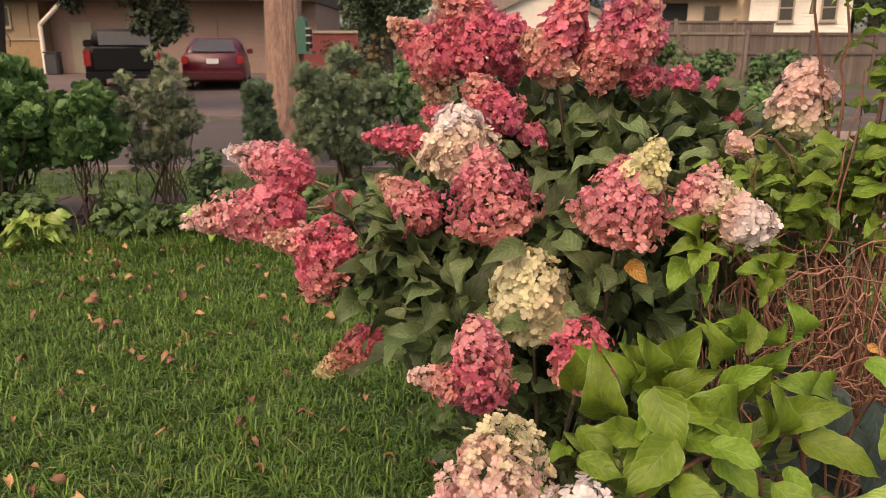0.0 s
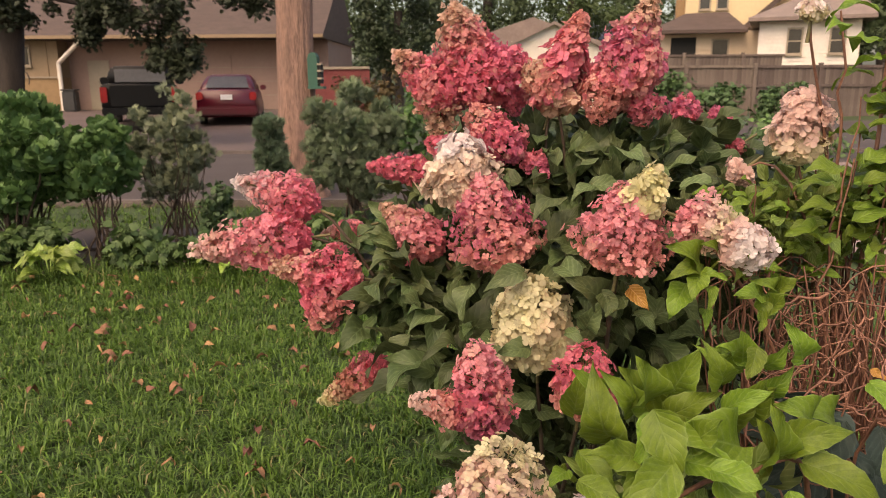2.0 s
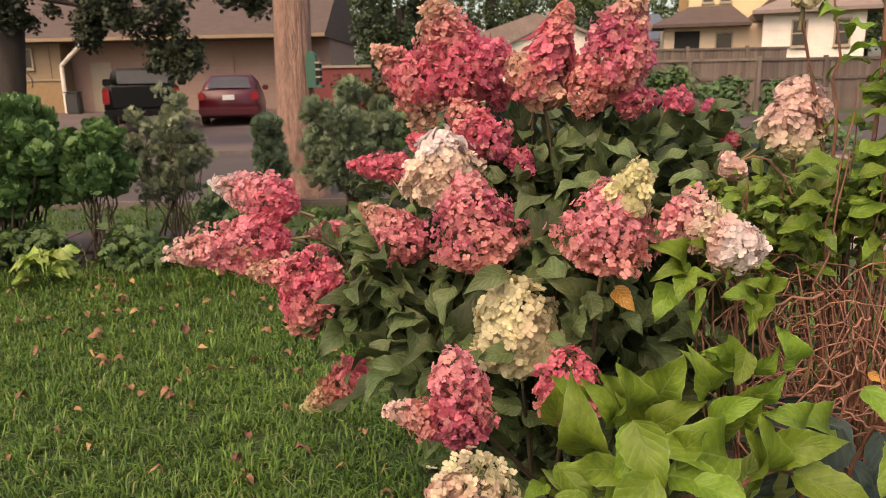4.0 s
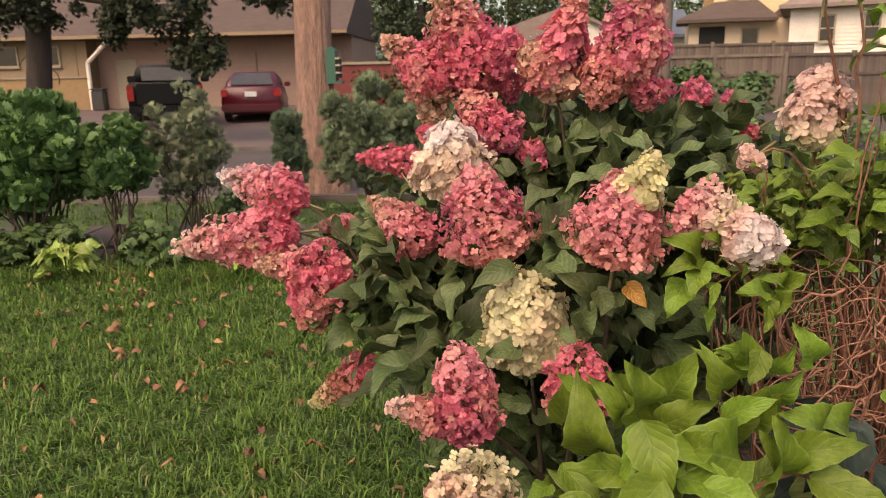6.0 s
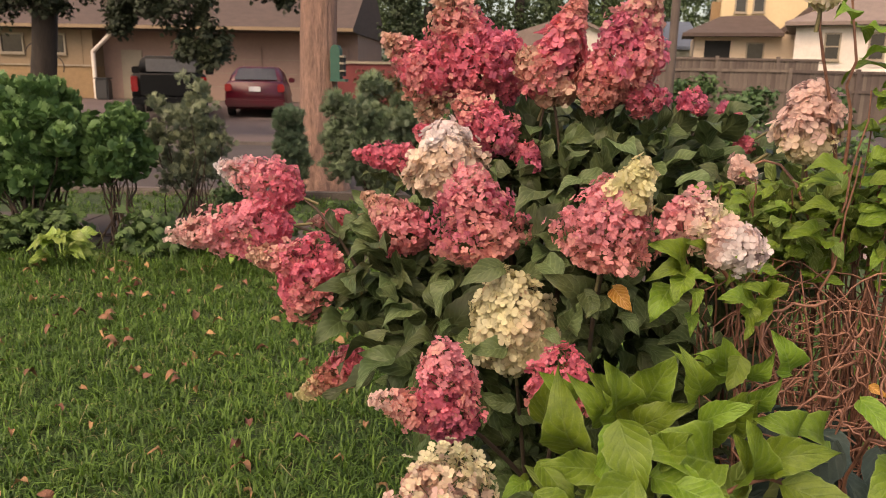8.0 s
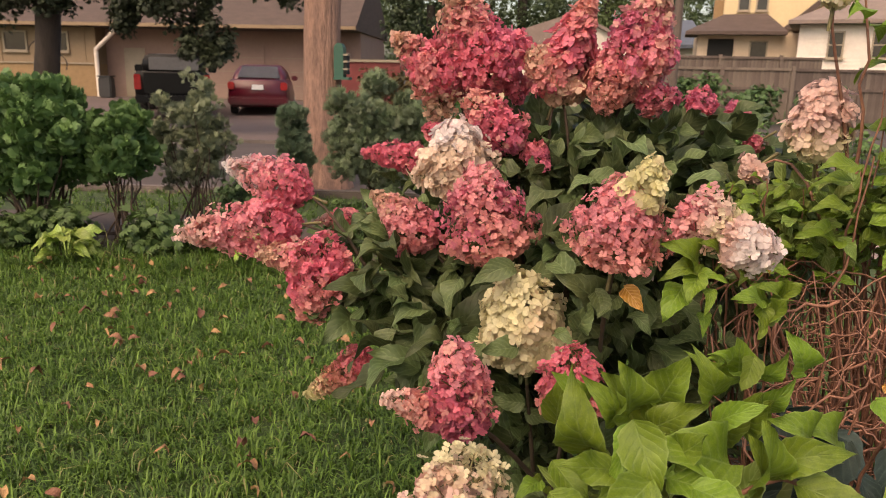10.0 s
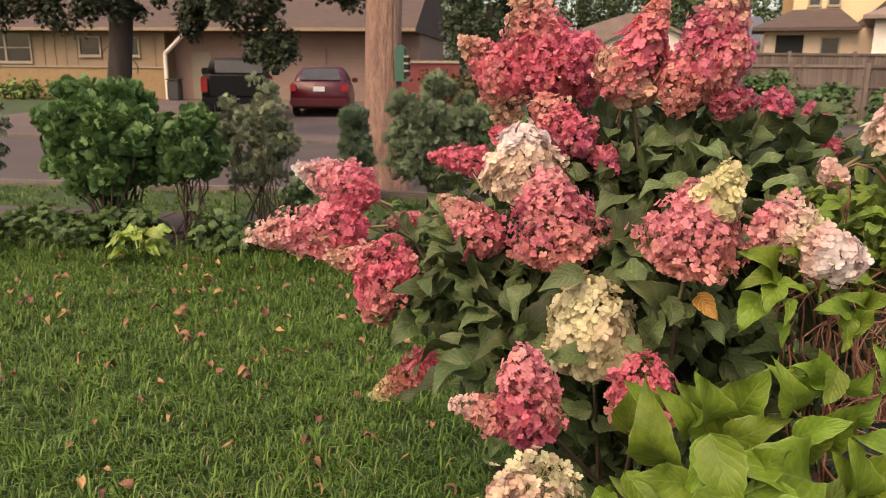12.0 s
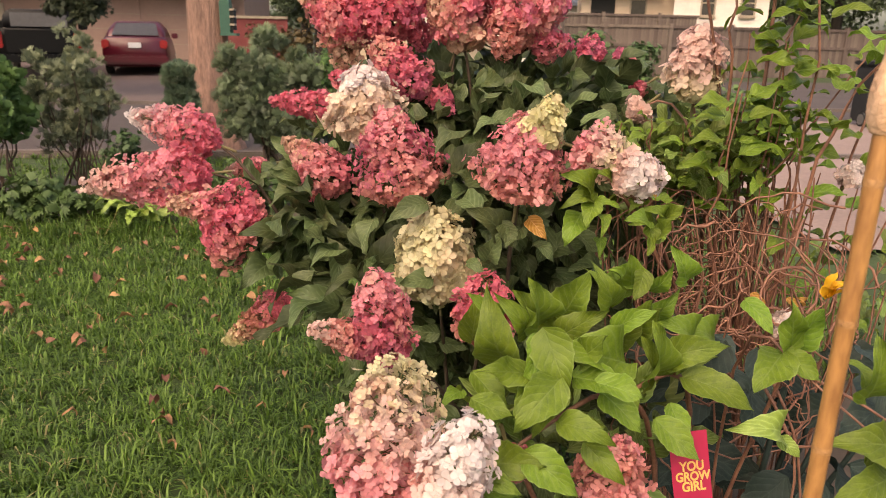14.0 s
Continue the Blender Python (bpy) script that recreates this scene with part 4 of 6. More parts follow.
pole = tagged(part("utility_pole", bmesh.new(), M_FENCE), "tall weathered wooden utility pole", "pole")
bm = bmesh.new()
bmesh.ops.create_cone(bm, cap_ends=True, segments=14, radius1=0.14, radius2=0.11, depth=9, matrix=Matrix.Translation((5.83, 24, 4.4)))
bm.to_mesh(pole.data)
bm.free()

blue = thing("blue_roof_house", (11, 55, 0.3), "distant house with a blue-grey roof", "house")
boxed("wall", (8.6, 14, 52, 60, 0, 3.6), M_WHITE, blue)
bm = bmesh.new()
prism(bm, [(51.4, 3.5), (51.4, 3.7), (56, 5.6), (60.6, 3.5)], "x", 8.2, 14.4)
part("roof", bm, M_BLUER, blue)
window(blue, 9.4, 10.4, 2.3, 3.2, 52, 0)

# greenery in front of the fences and far trees
shrub("fence_shrub", 6.4, 24.6, (6.4, 24.6, 0.9), (1.2, 0.6, 0.75), 36, 0.3, 34, 0.16, M_ARBOR, 81, "loose green shrubs in front of the plank fence", 8, 0.02, c1=(1.2, 1.15, 1.05))
shrub("fence_shrub", 8.4, 24.3, (8.4, 24.3, 0.75), (0.9, 0.5, 0.55), 26, 0.28, 34, 0.15, M_ARBOR, 83, "dark green rounded shrub by the fence", 8, 0.02)
shrub("fence_shrub", 10.4, 24.0, (10.4, 24.0, 0.7), (0.9, 0.5, 0.6), 26, 0.28, 34, 0.15, M_ARBOR, 85, "dark green rounded shrub by the fence", 8, 0.02)
shrub("meadow_plants", 5.5, 14.0, (5.0, 14.0, 0.35), (2.6, 0.9, 0.35), 50, 0.28, 26, 0.12, M_ARBOR, 87, "loose mixed green garden plants across the verge", 10, 0.01, c1=(2.0, 1.9, 1.5))
shrub("parkway_shrub", -7.2, 30.6, (-5.0, 29.8, 0.7), (0.5, 0.4, 0.35), 20, 0.2, 30, 0.14, M_ARBOR, 89, "dark shrub beside the garage corner", 6, 0.02, c1=(0.8, 0.8, 0.8), c2=(0.3, 0.35, 0.3))
shrub("foundation_plants", -22, 29.6, (-22, 29.6, 0.55), (6, 0.5, 0.4), 60, 0.35, 26, 0.16, M_ARBOR, 91, "yellow-green foundation planting along the brick wall", 8, 0.02, c1=(2.6, 2.0, 1.3))


# default c1 is lifted and greyed: distance haze put into the leaf colour
def tree(x, y, h, r, seed, label, c1=(3.0, 3.1, 2.9), n=90, mat_=None):
    rng = np.random.default_rng(seed)
    ob = thing("tree", (x, y, 0), label, "tree", "trees behind the houses")
    trunk_mesh("trunk", x, y, 0.03 * h, h * 0.7, (0, 0), M_BARKD, ob, seed, 10)
    cl = crown_clumps(rng, n, (x, y, h * 0.62), (r, r, h * 0.40), 0.16 * r + 0.25)
    # c2: the darker underside that sprays paints into each clump
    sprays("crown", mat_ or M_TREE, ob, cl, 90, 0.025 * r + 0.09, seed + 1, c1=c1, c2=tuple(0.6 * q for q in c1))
    return ob


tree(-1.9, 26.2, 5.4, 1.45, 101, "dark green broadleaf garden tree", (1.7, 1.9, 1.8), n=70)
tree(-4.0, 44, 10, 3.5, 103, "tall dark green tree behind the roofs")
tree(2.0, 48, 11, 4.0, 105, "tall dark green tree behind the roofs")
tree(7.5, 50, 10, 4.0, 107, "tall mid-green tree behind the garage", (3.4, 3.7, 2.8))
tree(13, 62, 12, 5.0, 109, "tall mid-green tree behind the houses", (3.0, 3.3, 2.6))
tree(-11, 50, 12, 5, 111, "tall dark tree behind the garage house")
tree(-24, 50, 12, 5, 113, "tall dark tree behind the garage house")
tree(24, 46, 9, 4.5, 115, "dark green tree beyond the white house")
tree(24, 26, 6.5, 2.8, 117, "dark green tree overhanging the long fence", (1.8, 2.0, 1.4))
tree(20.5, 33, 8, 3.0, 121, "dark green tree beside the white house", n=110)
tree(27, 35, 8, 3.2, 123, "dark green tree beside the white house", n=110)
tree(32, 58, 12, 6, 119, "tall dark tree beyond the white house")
strip("far_wood_floor", -200, 200, (70, 200), M_SOIL, 0.0, "shaded ground under far trees")
rw = np.random.default_rng(131)
cl = np.c_[rw.uniform(-110, 110, 420), rw.uniform(75, 100, 420), rw.uniform(1, 10, 420), rw.uniform(1.2, 2.6, 420)]
# pale c1 and c2 carry the haze of the distance in the colour
tagged(sprays("far_woods", M_TREE, None, cl, 60, 0.6, 133, c1=(2.8, 3.1, 3.0), c2=(1.6, 1.8, 1.8)), "distant dark line of trees", "trees", kind="stuff")

cart = thing("wheeled_bin", (8.5, 12.2, 0.03), "black wheeled refuse bin on the street edge", "bin")
boxed("bin_body", (8.45, 9.05, 12.0, 12.6, 0.10, 1.05), M_BIN, cart, bevel=0.04)
boxed("lid", (8.42, 9.08, 11.95, 12.65, 1.05, 1.12), M_BIN, cart, bevel=0.02)
wheel(cart, 8.42, 12.15, 0.15, 0.15, 0.08)
wheel(cart, 9.08, 12.15, 0.15, 0.15, 0.08)


# ---- hydrangeas ----
def floret():
    """Four overlapping rounded petals, 1 across, each a little cupped."""
    v, f = [], []
    for i in range(4):
        a = i * np.pi / 2 + (0.12 if i % 2 else -0.05)
        b = len(v)
        for px, py, pz in ((0.02, 0, 0), (0.2, -0.21, 0.04), (0.2, 0.21, 0.04), (0.44, -0.28, 0.09), (0.44, 0.28, 0.09), (0.59, -0.11, 0.05), (0.59, 0.11, 0.05), (0.34, 0, 0.0)):
            v.append((px * np.cos(a) - py * np.sin(a), px * np.sin(a) + py * np.cos(a), pz + 0.03 * (i % 2)))
        f += [(b, b + 1, b + 7), (b, b + 7, b + 2), (b + 1, b + 3, b + 7), (b + 2, b + 7, b + 4), (b + 3, b + 5, b + 7), (b + 4, b + 7, b + 6), (b + 5, b + 6, b + 7)]
    return np.array(v), np.array(f)


FLORET = floret()
head_count = [0]


def flower_head(parent, base, tip, radius, c_tip, c_mid, c_base, label, blunt=0.22):
    """A cone-shaped panicle of four-petalled florets about its stalk."""
    head_count[0] += 1
    rng = np.random.default_rng(400 + head_count[0])
    base, tip = np.array(base), np.array(tip)
    axis = tip - base
    length = np.linalg.norm(axis)
    radius = radius * 0.87
    axis /= length
    L = length * 1.02
    area = 2 * np.pi * radius * L * 0.62
    pale = c_base[1] > 0.35 or c_mid[1] > 0.6
    n = int(area / (0.022 ** 2) * (6.0 if pale else 7.5)) + 70
    s = rng.beta(1.25, 1.45, n)
    rs = radius * np.minimum(1.0, (s / 0.22) ** 0.55) * (blunt * np.sqrt(np.clip(1 - ((s - 0.3).clip(0) / 0.74) ** 1.7, 0.03, 1)) + (1 - blunt) * np.clip(1 - ((s - 0.25).clip(0) / 0.8) ** 1.2, 0.1, 1))
    ang = rng.uniform(0, 2 * np.pi, n)
    e1 = np.cross(axis, [0.3, 0.2, 0.93])
    e1 /= np.linalg.norm(e1)
    e2 = np.cross(axis, e1)
    side = np.cos(ang)[:, None] * e1 + np.sin(ang)[:, None] * e2
    lump = np.array([noise.noise(Vector((a, b, head_count[0]))) for a, b in zip(np.cos(ang) * 1.6 + s * 3, np.sin(ang) * 1.6)])
    lump += 0.55 * np.array([noise.noise(Vector((a, b, head_count[0] + 9.5))) for a, b in zip(np.cos(ang) * 4 + s * 8, np.sin(ang) * 4)])
    depth = np.where(rng.random(n) < 0.62, rng.uniform(0.88, 1.1, n), rng.uniform(0.6, 0.88, n)) * (1 + 0.42 * lump)
    depth[rng.random(n) < 0.1] *= 1.16
    pos = base + axis * ((s + 0.05 * lump) * L)[:, None] + side * (rs * depth)[:, None]
    out = side * 1.0 + axis * (0.15 + 1.3 * s[:, None] ** 2) - axis * (0.6 * (s[:, None] < 0.15)) + rng.normal(0, 0.45 if pale else 0.8, (n, 3))
    size = rng.uniform(0.014, 0.028, n) * (0.75 + 0.25 * min(1.0, radius / 0.07)) * (1 - 0.25 * s)
    size = size * ((1.25 if c_mid[2] < 0.55 else 1.05) if pale else 0.76)
    mats = frames_for(out, rng) * size[:, None, None]
    mats[:, :, 2] *= rng.uniform(0.3, 2.6, n)[:, None]
    v, f = scatter(*FLORET, mats, pos)
    k = np.clip(s + rng.normal(0, 0.07, n) + 0.12 * lump, 0, 1)[:, None]
    c_tip, c_mid, c_base = map(np.array, (c_tip, c_mid, c_base))
    col = np.where(k < 0.5, c_base + (c_mid - c_base) * np.clip((k - 0.18) / 0.32, 0, 1), c_mid + (c_tip - c_mid) * np.clip((k - 0.64) / 0.22, 0, 1))
    # ripening patches of salmon and tan, and single odd florets
    patch = np.array([noise.noise(Vector(q)) for q in (pos * 13 + head_count[0])])[:, None]
    ripe = np.array(SALMON) * 0.75 + np.array(TAN) * 0.25
    col = col + (ripe - col) * np.clip(patch * 1.5 - 0.22, 0, 0.55) * (0.35 if pale else 1.0)
    odd = rng.random(n)
    col[odd < 0.04] = col[odd < 0.04] * 0.5 + np.array(TAN) * 0.5
    col *= rng.uniform(0.88, 1.1, n)[:, None] * np.array([0.94, 0.93, 0.98])
    head = link_mesh("flower_head", raw_mesh("flower_head", v, f, tint=np.repeat(np.clip(col, 0, 0.9), len(FLORET[0]), axis=0), smooth=True), M_PETAL, parent, label)
    # stalk and fine side stalks within the head
    bun = Bundle()
    tv, tf = tube_arrays(np.array([base - axis * 0.05, base, base + axis * L * 0.5, base + axis * L * 0.95]), np.array([0.004, 0.0035, 0.0025, 0.001]))
    bun.add(tv, tf)
    for i in range(0, n, 17):
        p0 = base + axis * (s[i] * L * 0.8)
        tv, tf = tube_arrays(np.array([p0, (p0 + pos[i]) / 2, pos[i]]), np.full(3, 0.0009), 3)
        bun.add(tv, tf)
    bun.make("stalk", M_STALK, head)
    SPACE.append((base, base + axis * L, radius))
    HEADS.setdefault(parent.name, []).append((base, axis))
    return head


M_STALK = mat("green_stalk", (0.17, 0.15, 0.06), (0.09, 0.07, 0.035), 0.7, 30, 0.2)
HEADS = {}
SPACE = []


def clear_in_front(p, reach=0.5):
    """False where a leaf would hang before a flower head on the camera side (-y): such leaves are left out."""
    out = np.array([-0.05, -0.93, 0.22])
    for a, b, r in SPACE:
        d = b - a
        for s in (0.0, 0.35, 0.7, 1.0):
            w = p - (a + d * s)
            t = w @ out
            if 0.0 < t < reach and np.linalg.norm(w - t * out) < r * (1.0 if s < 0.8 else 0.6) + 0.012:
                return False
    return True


shrub_pink = thing("hydrangea_bush", (0.38, 1.95, 0), "large hydrangea bush full of pink, red and cream panicles", "shrub")
shrub_front = thing("hydrangea_bush", (0.55, 1.15, 0), "low lime-leaved hydrangea with cream, white and pink flower heads", "shrub")
shrub_right = thing("hydrangea_bush", (1.05, 1.6, 0), "hydrangea with red-brown bare stems and lime-green leaves", "shrub")

flower_head(shrub_pink, (-0.272, 1.910, 1.118), (-0.498, 1.940, 1.198), 0.066, WHITE, PINK, RED, "white tip fading to red-pink petals")
flower_head(shrub_pink, (-0.283, 1.860, 1.052), (-0.575, 1.780, 1.030), 0.082, BLUSH, PINK, RED, "blush pink tip fading to red-pink petals")
flower_head(shrub_pink, (-0.150, 1.830, 0.947), (-0.361, 1.750, 1.000), 0.066, TAN, RED, RED, "pink tip fading to red-pink petals")
flower_head(shrub_pink, (-0.221, 1.810, 0.977), (-0.243, 1.750, 0.833), 0.078, SALMON, RED, RED, "salmon tip fading to red-pink petals", 0.9)
flower_head(shrub_pink, (0.039, 1.960, 1.214), (-0.130, 1.910, 1.234), 0.044, RED, RED, RED, "red-pink petals throughout")
flower_head(shrub_pink, (0.075, 1.910, 1.276), (0.024, 1.910, 1.306), 0.035, RED, RED, RASP, "red-pink tip fading to raspberry petals")
flower_head(shrub_pink, (0.128, 1.960, 1.396), (-0.061, 1.950, 1.523), 0.081, TAN, RED, RED, "greenish tan tip fading to red-pink petals")
flower_head(shrub_pink, (0.201, 1.960, 1.398), (0.086, 1.910, 1.640), 0.104, TAN, RED, RED, "greenish tan tip fading to red-pink petals")
flower_head(shrub_pink, (0.054, 1.960, 1.430), (0.067, 1.910, 1.318), 0.057, TAN, TAN, SALMON, "greenish tan tip fading to salmon petals", 0.9)
flower_head(shrub_pink, (0.250, 1.960, 1.434), (0.265, 1.960, 1.363), 0.040, RASP, RED, RED, "raspberry tip fading to red-pink petals")
flower_head(shrub_pink, (0.262, 1.860, 1.257), (0.134, 1.810, 1.382), 0.071, SALMON, RED, RASP, "salmon tip fading to raspberry petals", 0.9)
flower_head(shrub_pink, (0.289, 1.860, 1.265), (0.331, 1.810, 1.216), 0.034, RASP, RASP, RED, "raspberry tip fading to red-pink petals")
flower_head(shrub_pink, (0.124, 1.710, 1.160), (0.110, 1.710, 1.330), 0.088, WHITE, PEACH, PEACH, "white tip fading to peach cream petals", 0.6)
flower_head(shrub_pink, (0.211, 1.610, 1.024), (0.169, 1.640, 1.239), 0.103, PINK, RASP, SALMON, "pink tip fading to salmon petals", 0.6)
flower_head(shrub_pink, (0.191, 1.920, 1.463), (0.283, 1.890, 1.516), 0.067, RED, RASP, RED, "red-pink petals throughout", 0.6)
flower_head(shrub_pink, (0.063, 1.920, 1.472), (0.018, 1.890, 1.377), 0.067, SALMON, RED, RED, "salmon tip fading to red-pink petals", 0.6)
flower_head(shrub_pink, (0.354, 1.890, 1.403), (0.286, 1.860, 1.495), 0.059, TAN, SALMON, RED, "greenish tan tip fading to red-pink petals", 0.6)
flower_head(shrub_pink, (0.541, 1.860, 1.500), (0.612, 1.820, 1.468), 0.065, RASP, RED, RASP, "raspberry petals throughout", 0.6)
flower_head(shrub_pink, (0.483, 1.860, 1.466), (0.452, 1.820, 1.354), 0.063, SALMON, SALMON, RED, "salmon tip fading to red-pink petals", 0.6)
flower_head(shrub_pink, (0.057, 1.780, 1.023), (-0.079, 1.740, 1.159), 0.068, TAN, PINK, RED, "greenish tan tip fading to red-pink petals")
flower_head(shrub_pink, (0.347, 1.910, 1.374), (0.413, 1.860, 1.610), 0.077, SALMON, RED, TAN, "salmon tip fading to greenish tan petals")
flower_head(shrub_pink, (0.497, 1.910, 1.378), (0.587, 1.860, 1.654), 0.098, TAN, RASP, SALMON, "greenish tan tip fading to salmon petals")
flower_head(shrub_pink, (0.542, 1.890, 1.384), (0.636, 1.840, 1.393), 0.043, RASP, RED, RED, "raspberry tip fading to red-pink petals", 0.9)
flower_head(shrub_pink, (0.775, 2.160, 1.337), (0.772, 2.160, 1.415), 0.048, RED, RASP, RED, "red-pink petals throughout", 0.9)
flower_head(shrub_pink, (0.842, 2.160, 1.335), (0.911, 2.160, 1.332), 0.044, RED, RASP, RASP, "red-pink tip fading to raspberry petals", 0.9)
flower_head(shrub_pink, (0.431, 1.410, 1.080), (0.445, 1.380, 1.258), 0.094, PINK, PINK, SALMON, "pink tip fading to salmon petals", 0.6)
flower_head(shrub_pink, (0.456, 1.390, 1.198), (0.489, 1.360, 1.293), 0.041, LIME, LIME, CREAM, "pale lime tip fading to cream yellow petals", 0.6)
flower_head(shrub_right, (0.538, 1.360, 1.196), (0.622, 1.280, 1.174), 0.057, CREAM, BLUSH, PINK, "cream yellow tip fading to pink petals", 0.9)
flower_head(shrub_right, (0.596, 1.280, 1.168), (0.669, 1.230, 1.155), 0.048, WHITE, WHITE, BLUSH, "white tip fading to blush pink petals", 0.9)
flower_head(shrub_pink, (0.283, 1.520, 0.830), (0.258, 1.480, 1.040), 0.093, CREAM, CREAM, CREAM, "cream yellow petals throughout", 0.9)
flower_head(shrub_pink, (0.155, 1.280, 0.781), (0.143, 1.220, 0.983), 0.058, PINK, RED, RASP, "pink tip fading to raspberry petals", 0.9)
flower_head(shrub_pink, (0.144, 1.260, 0.833), (0.023, 1.200, 0.887), 0.040, BLUSH, SALMON, RASP, "blush pink tip fading to raspberry petals")
flower_head(shrub_pink, (-0.087, 1.830, 0.719), (-0.268, 1.800, 0.604), 0.051, LIME, RUST, RED, "pale lime tip fading to red-pink petals")
flower_head(shrub_pink, (0.356, 1.360, 0.789), (0.365, 1.320, 0.944), 0.064, RED, RED, SALMON, "red-pink tip fading to salmon petals", 0.9)
flower_head(shrub_right, (0.907, 1.700, 1.272), (0.888, 1.660, 1.428), 0.068, BLUSH, BLUSH, CREAM, "blush pink tip fading to cream yellow petals", 0.9)
flower_head(shrub_pink, (-0.172, 2.060, 1.041), (-0.279, 2.010, 1.026), 0.030, BLUSH, RED, PINK, "blush pink tip fading to pink petals")
flower_head(shrub_right, (0.808, 1.760, 1.243), (0.772, 1.760, 1.216), 0.036, BLUSH, BLUSH, BLUSH, "blush pink petals throughout")
flower_head(shrub_pink, (0.946, 2.160, 1.270), (0.902, 2.160, 1.242), 0.028, RED, RED, RED, "red-pink petals throughout")
flower_head(shrub_right, (0.863, 1.610, 1.581), (0.867, 1.610, 1.627), 0.031, CREAM, WHITE, CREAM, "cream yellow petals throughout")
flower_head(shrub_front, (0.128, 0.860, 0.744), (0.186, 0.940, 0.940), 0.082, CREAM, BLUSH, PINK, "cream yellow tip fading to pink petals", 0.9)
flower_head(shrub_front, (0.223, 0.790, 0.768), (0.283, 0.810, 0.920), 0.048, WHITE, WHITE, BLUSH, "white tip fading to blush pink petals", 0.9)
flower_head(shrub_front, (0.506, 0.910, 0.694), (0.520, 0.940, 0.807), 0.064, PINK, SALMON, PINK, "pink petals throughout", 0.9)
flower_head(shrub_front, (0.352, 0.960, 0.770), (0.368, 0.960, 0.717), 0.032, PINK, PINK, RED, "pink tip fading to red-pink petals")


def bush_stems(owner, root, material, r=0.006, sag=0.06, seed=5, bow=True):
    rng = np.random.default_rng(seed)
    for base, axis in HEADS[owner.name]:
        b = np.array(root) + np.array([*rng.normal(0, 0.07, 2), 0])
        q = base - axis * 0.12
        mid = (b * 0.45 + q * 0.55 + np.array([0, 0, -sag])) if bow else np.array([b[0], b[1], q[2] * 0.9])
        s = np.linspace(0, 1, 10)[:, None]
        p = (1 - s) ** 3 * b + 3 * s * (1 - s) ** 2 * mid + 3 * s ** 2 * (1 - s) * q + s ** 3 * base
        v, f = tube_arrays(p, np.linspace(r * 1.5, r * 0.6, 10), 6)
        link_mesh("stem", raw_mesh("stem", v, f, smooth=True), material, owner)


bush_stems(shrub_pink, (0.42, 2.05, -0.02), M_STEM, 0.0055)
bush_stems(shrub_front, (0.75, 1.25, -0.02), M_REDSTEM, 0.005)
bush_stems(shrub_right, (1.02, 1.6, -0.02), M_REDSTEM, 0.004, bow=False)


def foliage(owner, material, mass_material, centre, radii, n_parts, n_mass, size, seed, face=(-0.1, -1, 0.35), droop=0.12, zmin=0.12):
    """Leaves on the side turned to the camera as parts, the inner ones joined."""
    rng = np.random.default_rng(seed)
    face = np.array(face) / np.linalg.norm(face)
    c, r = np.array(centre), np.array(radii)
    done = 0
    while done < n_parts:
        d = rng.normal(size=3)
        d /= np.linalg.norm(d)
        if d @ face < -0.15:
            continue
        p = c + d * r * rng.uniform(0.78, 1.02)
        if p[2] < zmin or not clear_in_front(p):
            continue
        di = d * np.array([1, 0.5, 0.5]) + rng.normal(0, 0.6, 3) + np.array([0, 0, -droop])
        up = d * 0.6 + np.array([0, -0.25, 0.85]) + rng.normal(0, 0.4, 3)
        leaf(owner, material, p - di / np.linalg.norm(di) * size * 0.4, di, up, size * rng.uniform(0.65, 1.2), k=int(rng.integers(8)))
        done += 1
    d = rng.normal(size=(n_mass, 3))
    d /= np.linalg.norm(d, axis=1, keepdims=True)
    p = c + d * r * rng.uniform(0.25, 0.9, (n_mass, 1))
    p[:, 2] = np.maximum(p[:, 2], 0.08)
    ok = np.array([clear_in_front(q) for q in p])
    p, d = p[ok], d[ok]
    n_mass = len(p)
    di = d + rng.normal(0, 0.5, d.shape) + np.array([0, 0, -droop])
    up = d * 0.5 + np.array([0, 0, 0.9]) + rng.normal(0, 0.3, d.shape)
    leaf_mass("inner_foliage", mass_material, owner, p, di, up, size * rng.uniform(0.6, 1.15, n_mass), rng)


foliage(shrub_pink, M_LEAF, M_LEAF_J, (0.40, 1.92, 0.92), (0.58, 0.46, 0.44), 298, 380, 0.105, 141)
rngm = np.random.default_rng(151)


def ball_mass(owner, material, centre, radii, n, size, rng, droop=0.2):
    d = rng.normal(size=(n, 3))
    d /= np.linalg.norm(d, axis=1, keepdims=True)
    p = np.array(centre) + d * np.array(radii) * rng.uniform(0.3, 1.0, (n, 1))
    p[:, 2] = np.maximum(p[:, 2], 0.07)
    ok = np.array([clear_in_front(q) for q in p])
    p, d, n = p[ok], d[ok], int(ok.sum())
    di = d + rng.normal(0, 0.55, d.shape) + np.array([0, 0, -droop])
    up = d * 0.5 + np.array([0, -0.3, 0.9]) + rng.normal(0, 0.35, d.shape)
    leaf_mass("inner_foliage", material, owner, p, di, up, size * rng.uniform(0.6, 1.15, n), rng)


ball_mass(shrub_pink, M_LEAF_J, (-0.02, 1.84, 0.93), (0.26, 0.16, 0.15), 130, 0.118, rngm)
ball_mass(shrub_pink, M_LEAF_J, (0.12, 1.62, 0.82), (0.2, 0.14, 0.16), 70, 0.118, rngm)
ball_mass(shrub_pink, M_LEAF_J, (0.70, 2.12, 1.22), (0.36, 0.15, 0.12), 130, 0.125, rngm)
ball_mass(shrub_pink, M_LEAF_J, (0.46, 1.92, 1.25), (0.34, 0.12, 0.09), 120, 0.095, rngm)
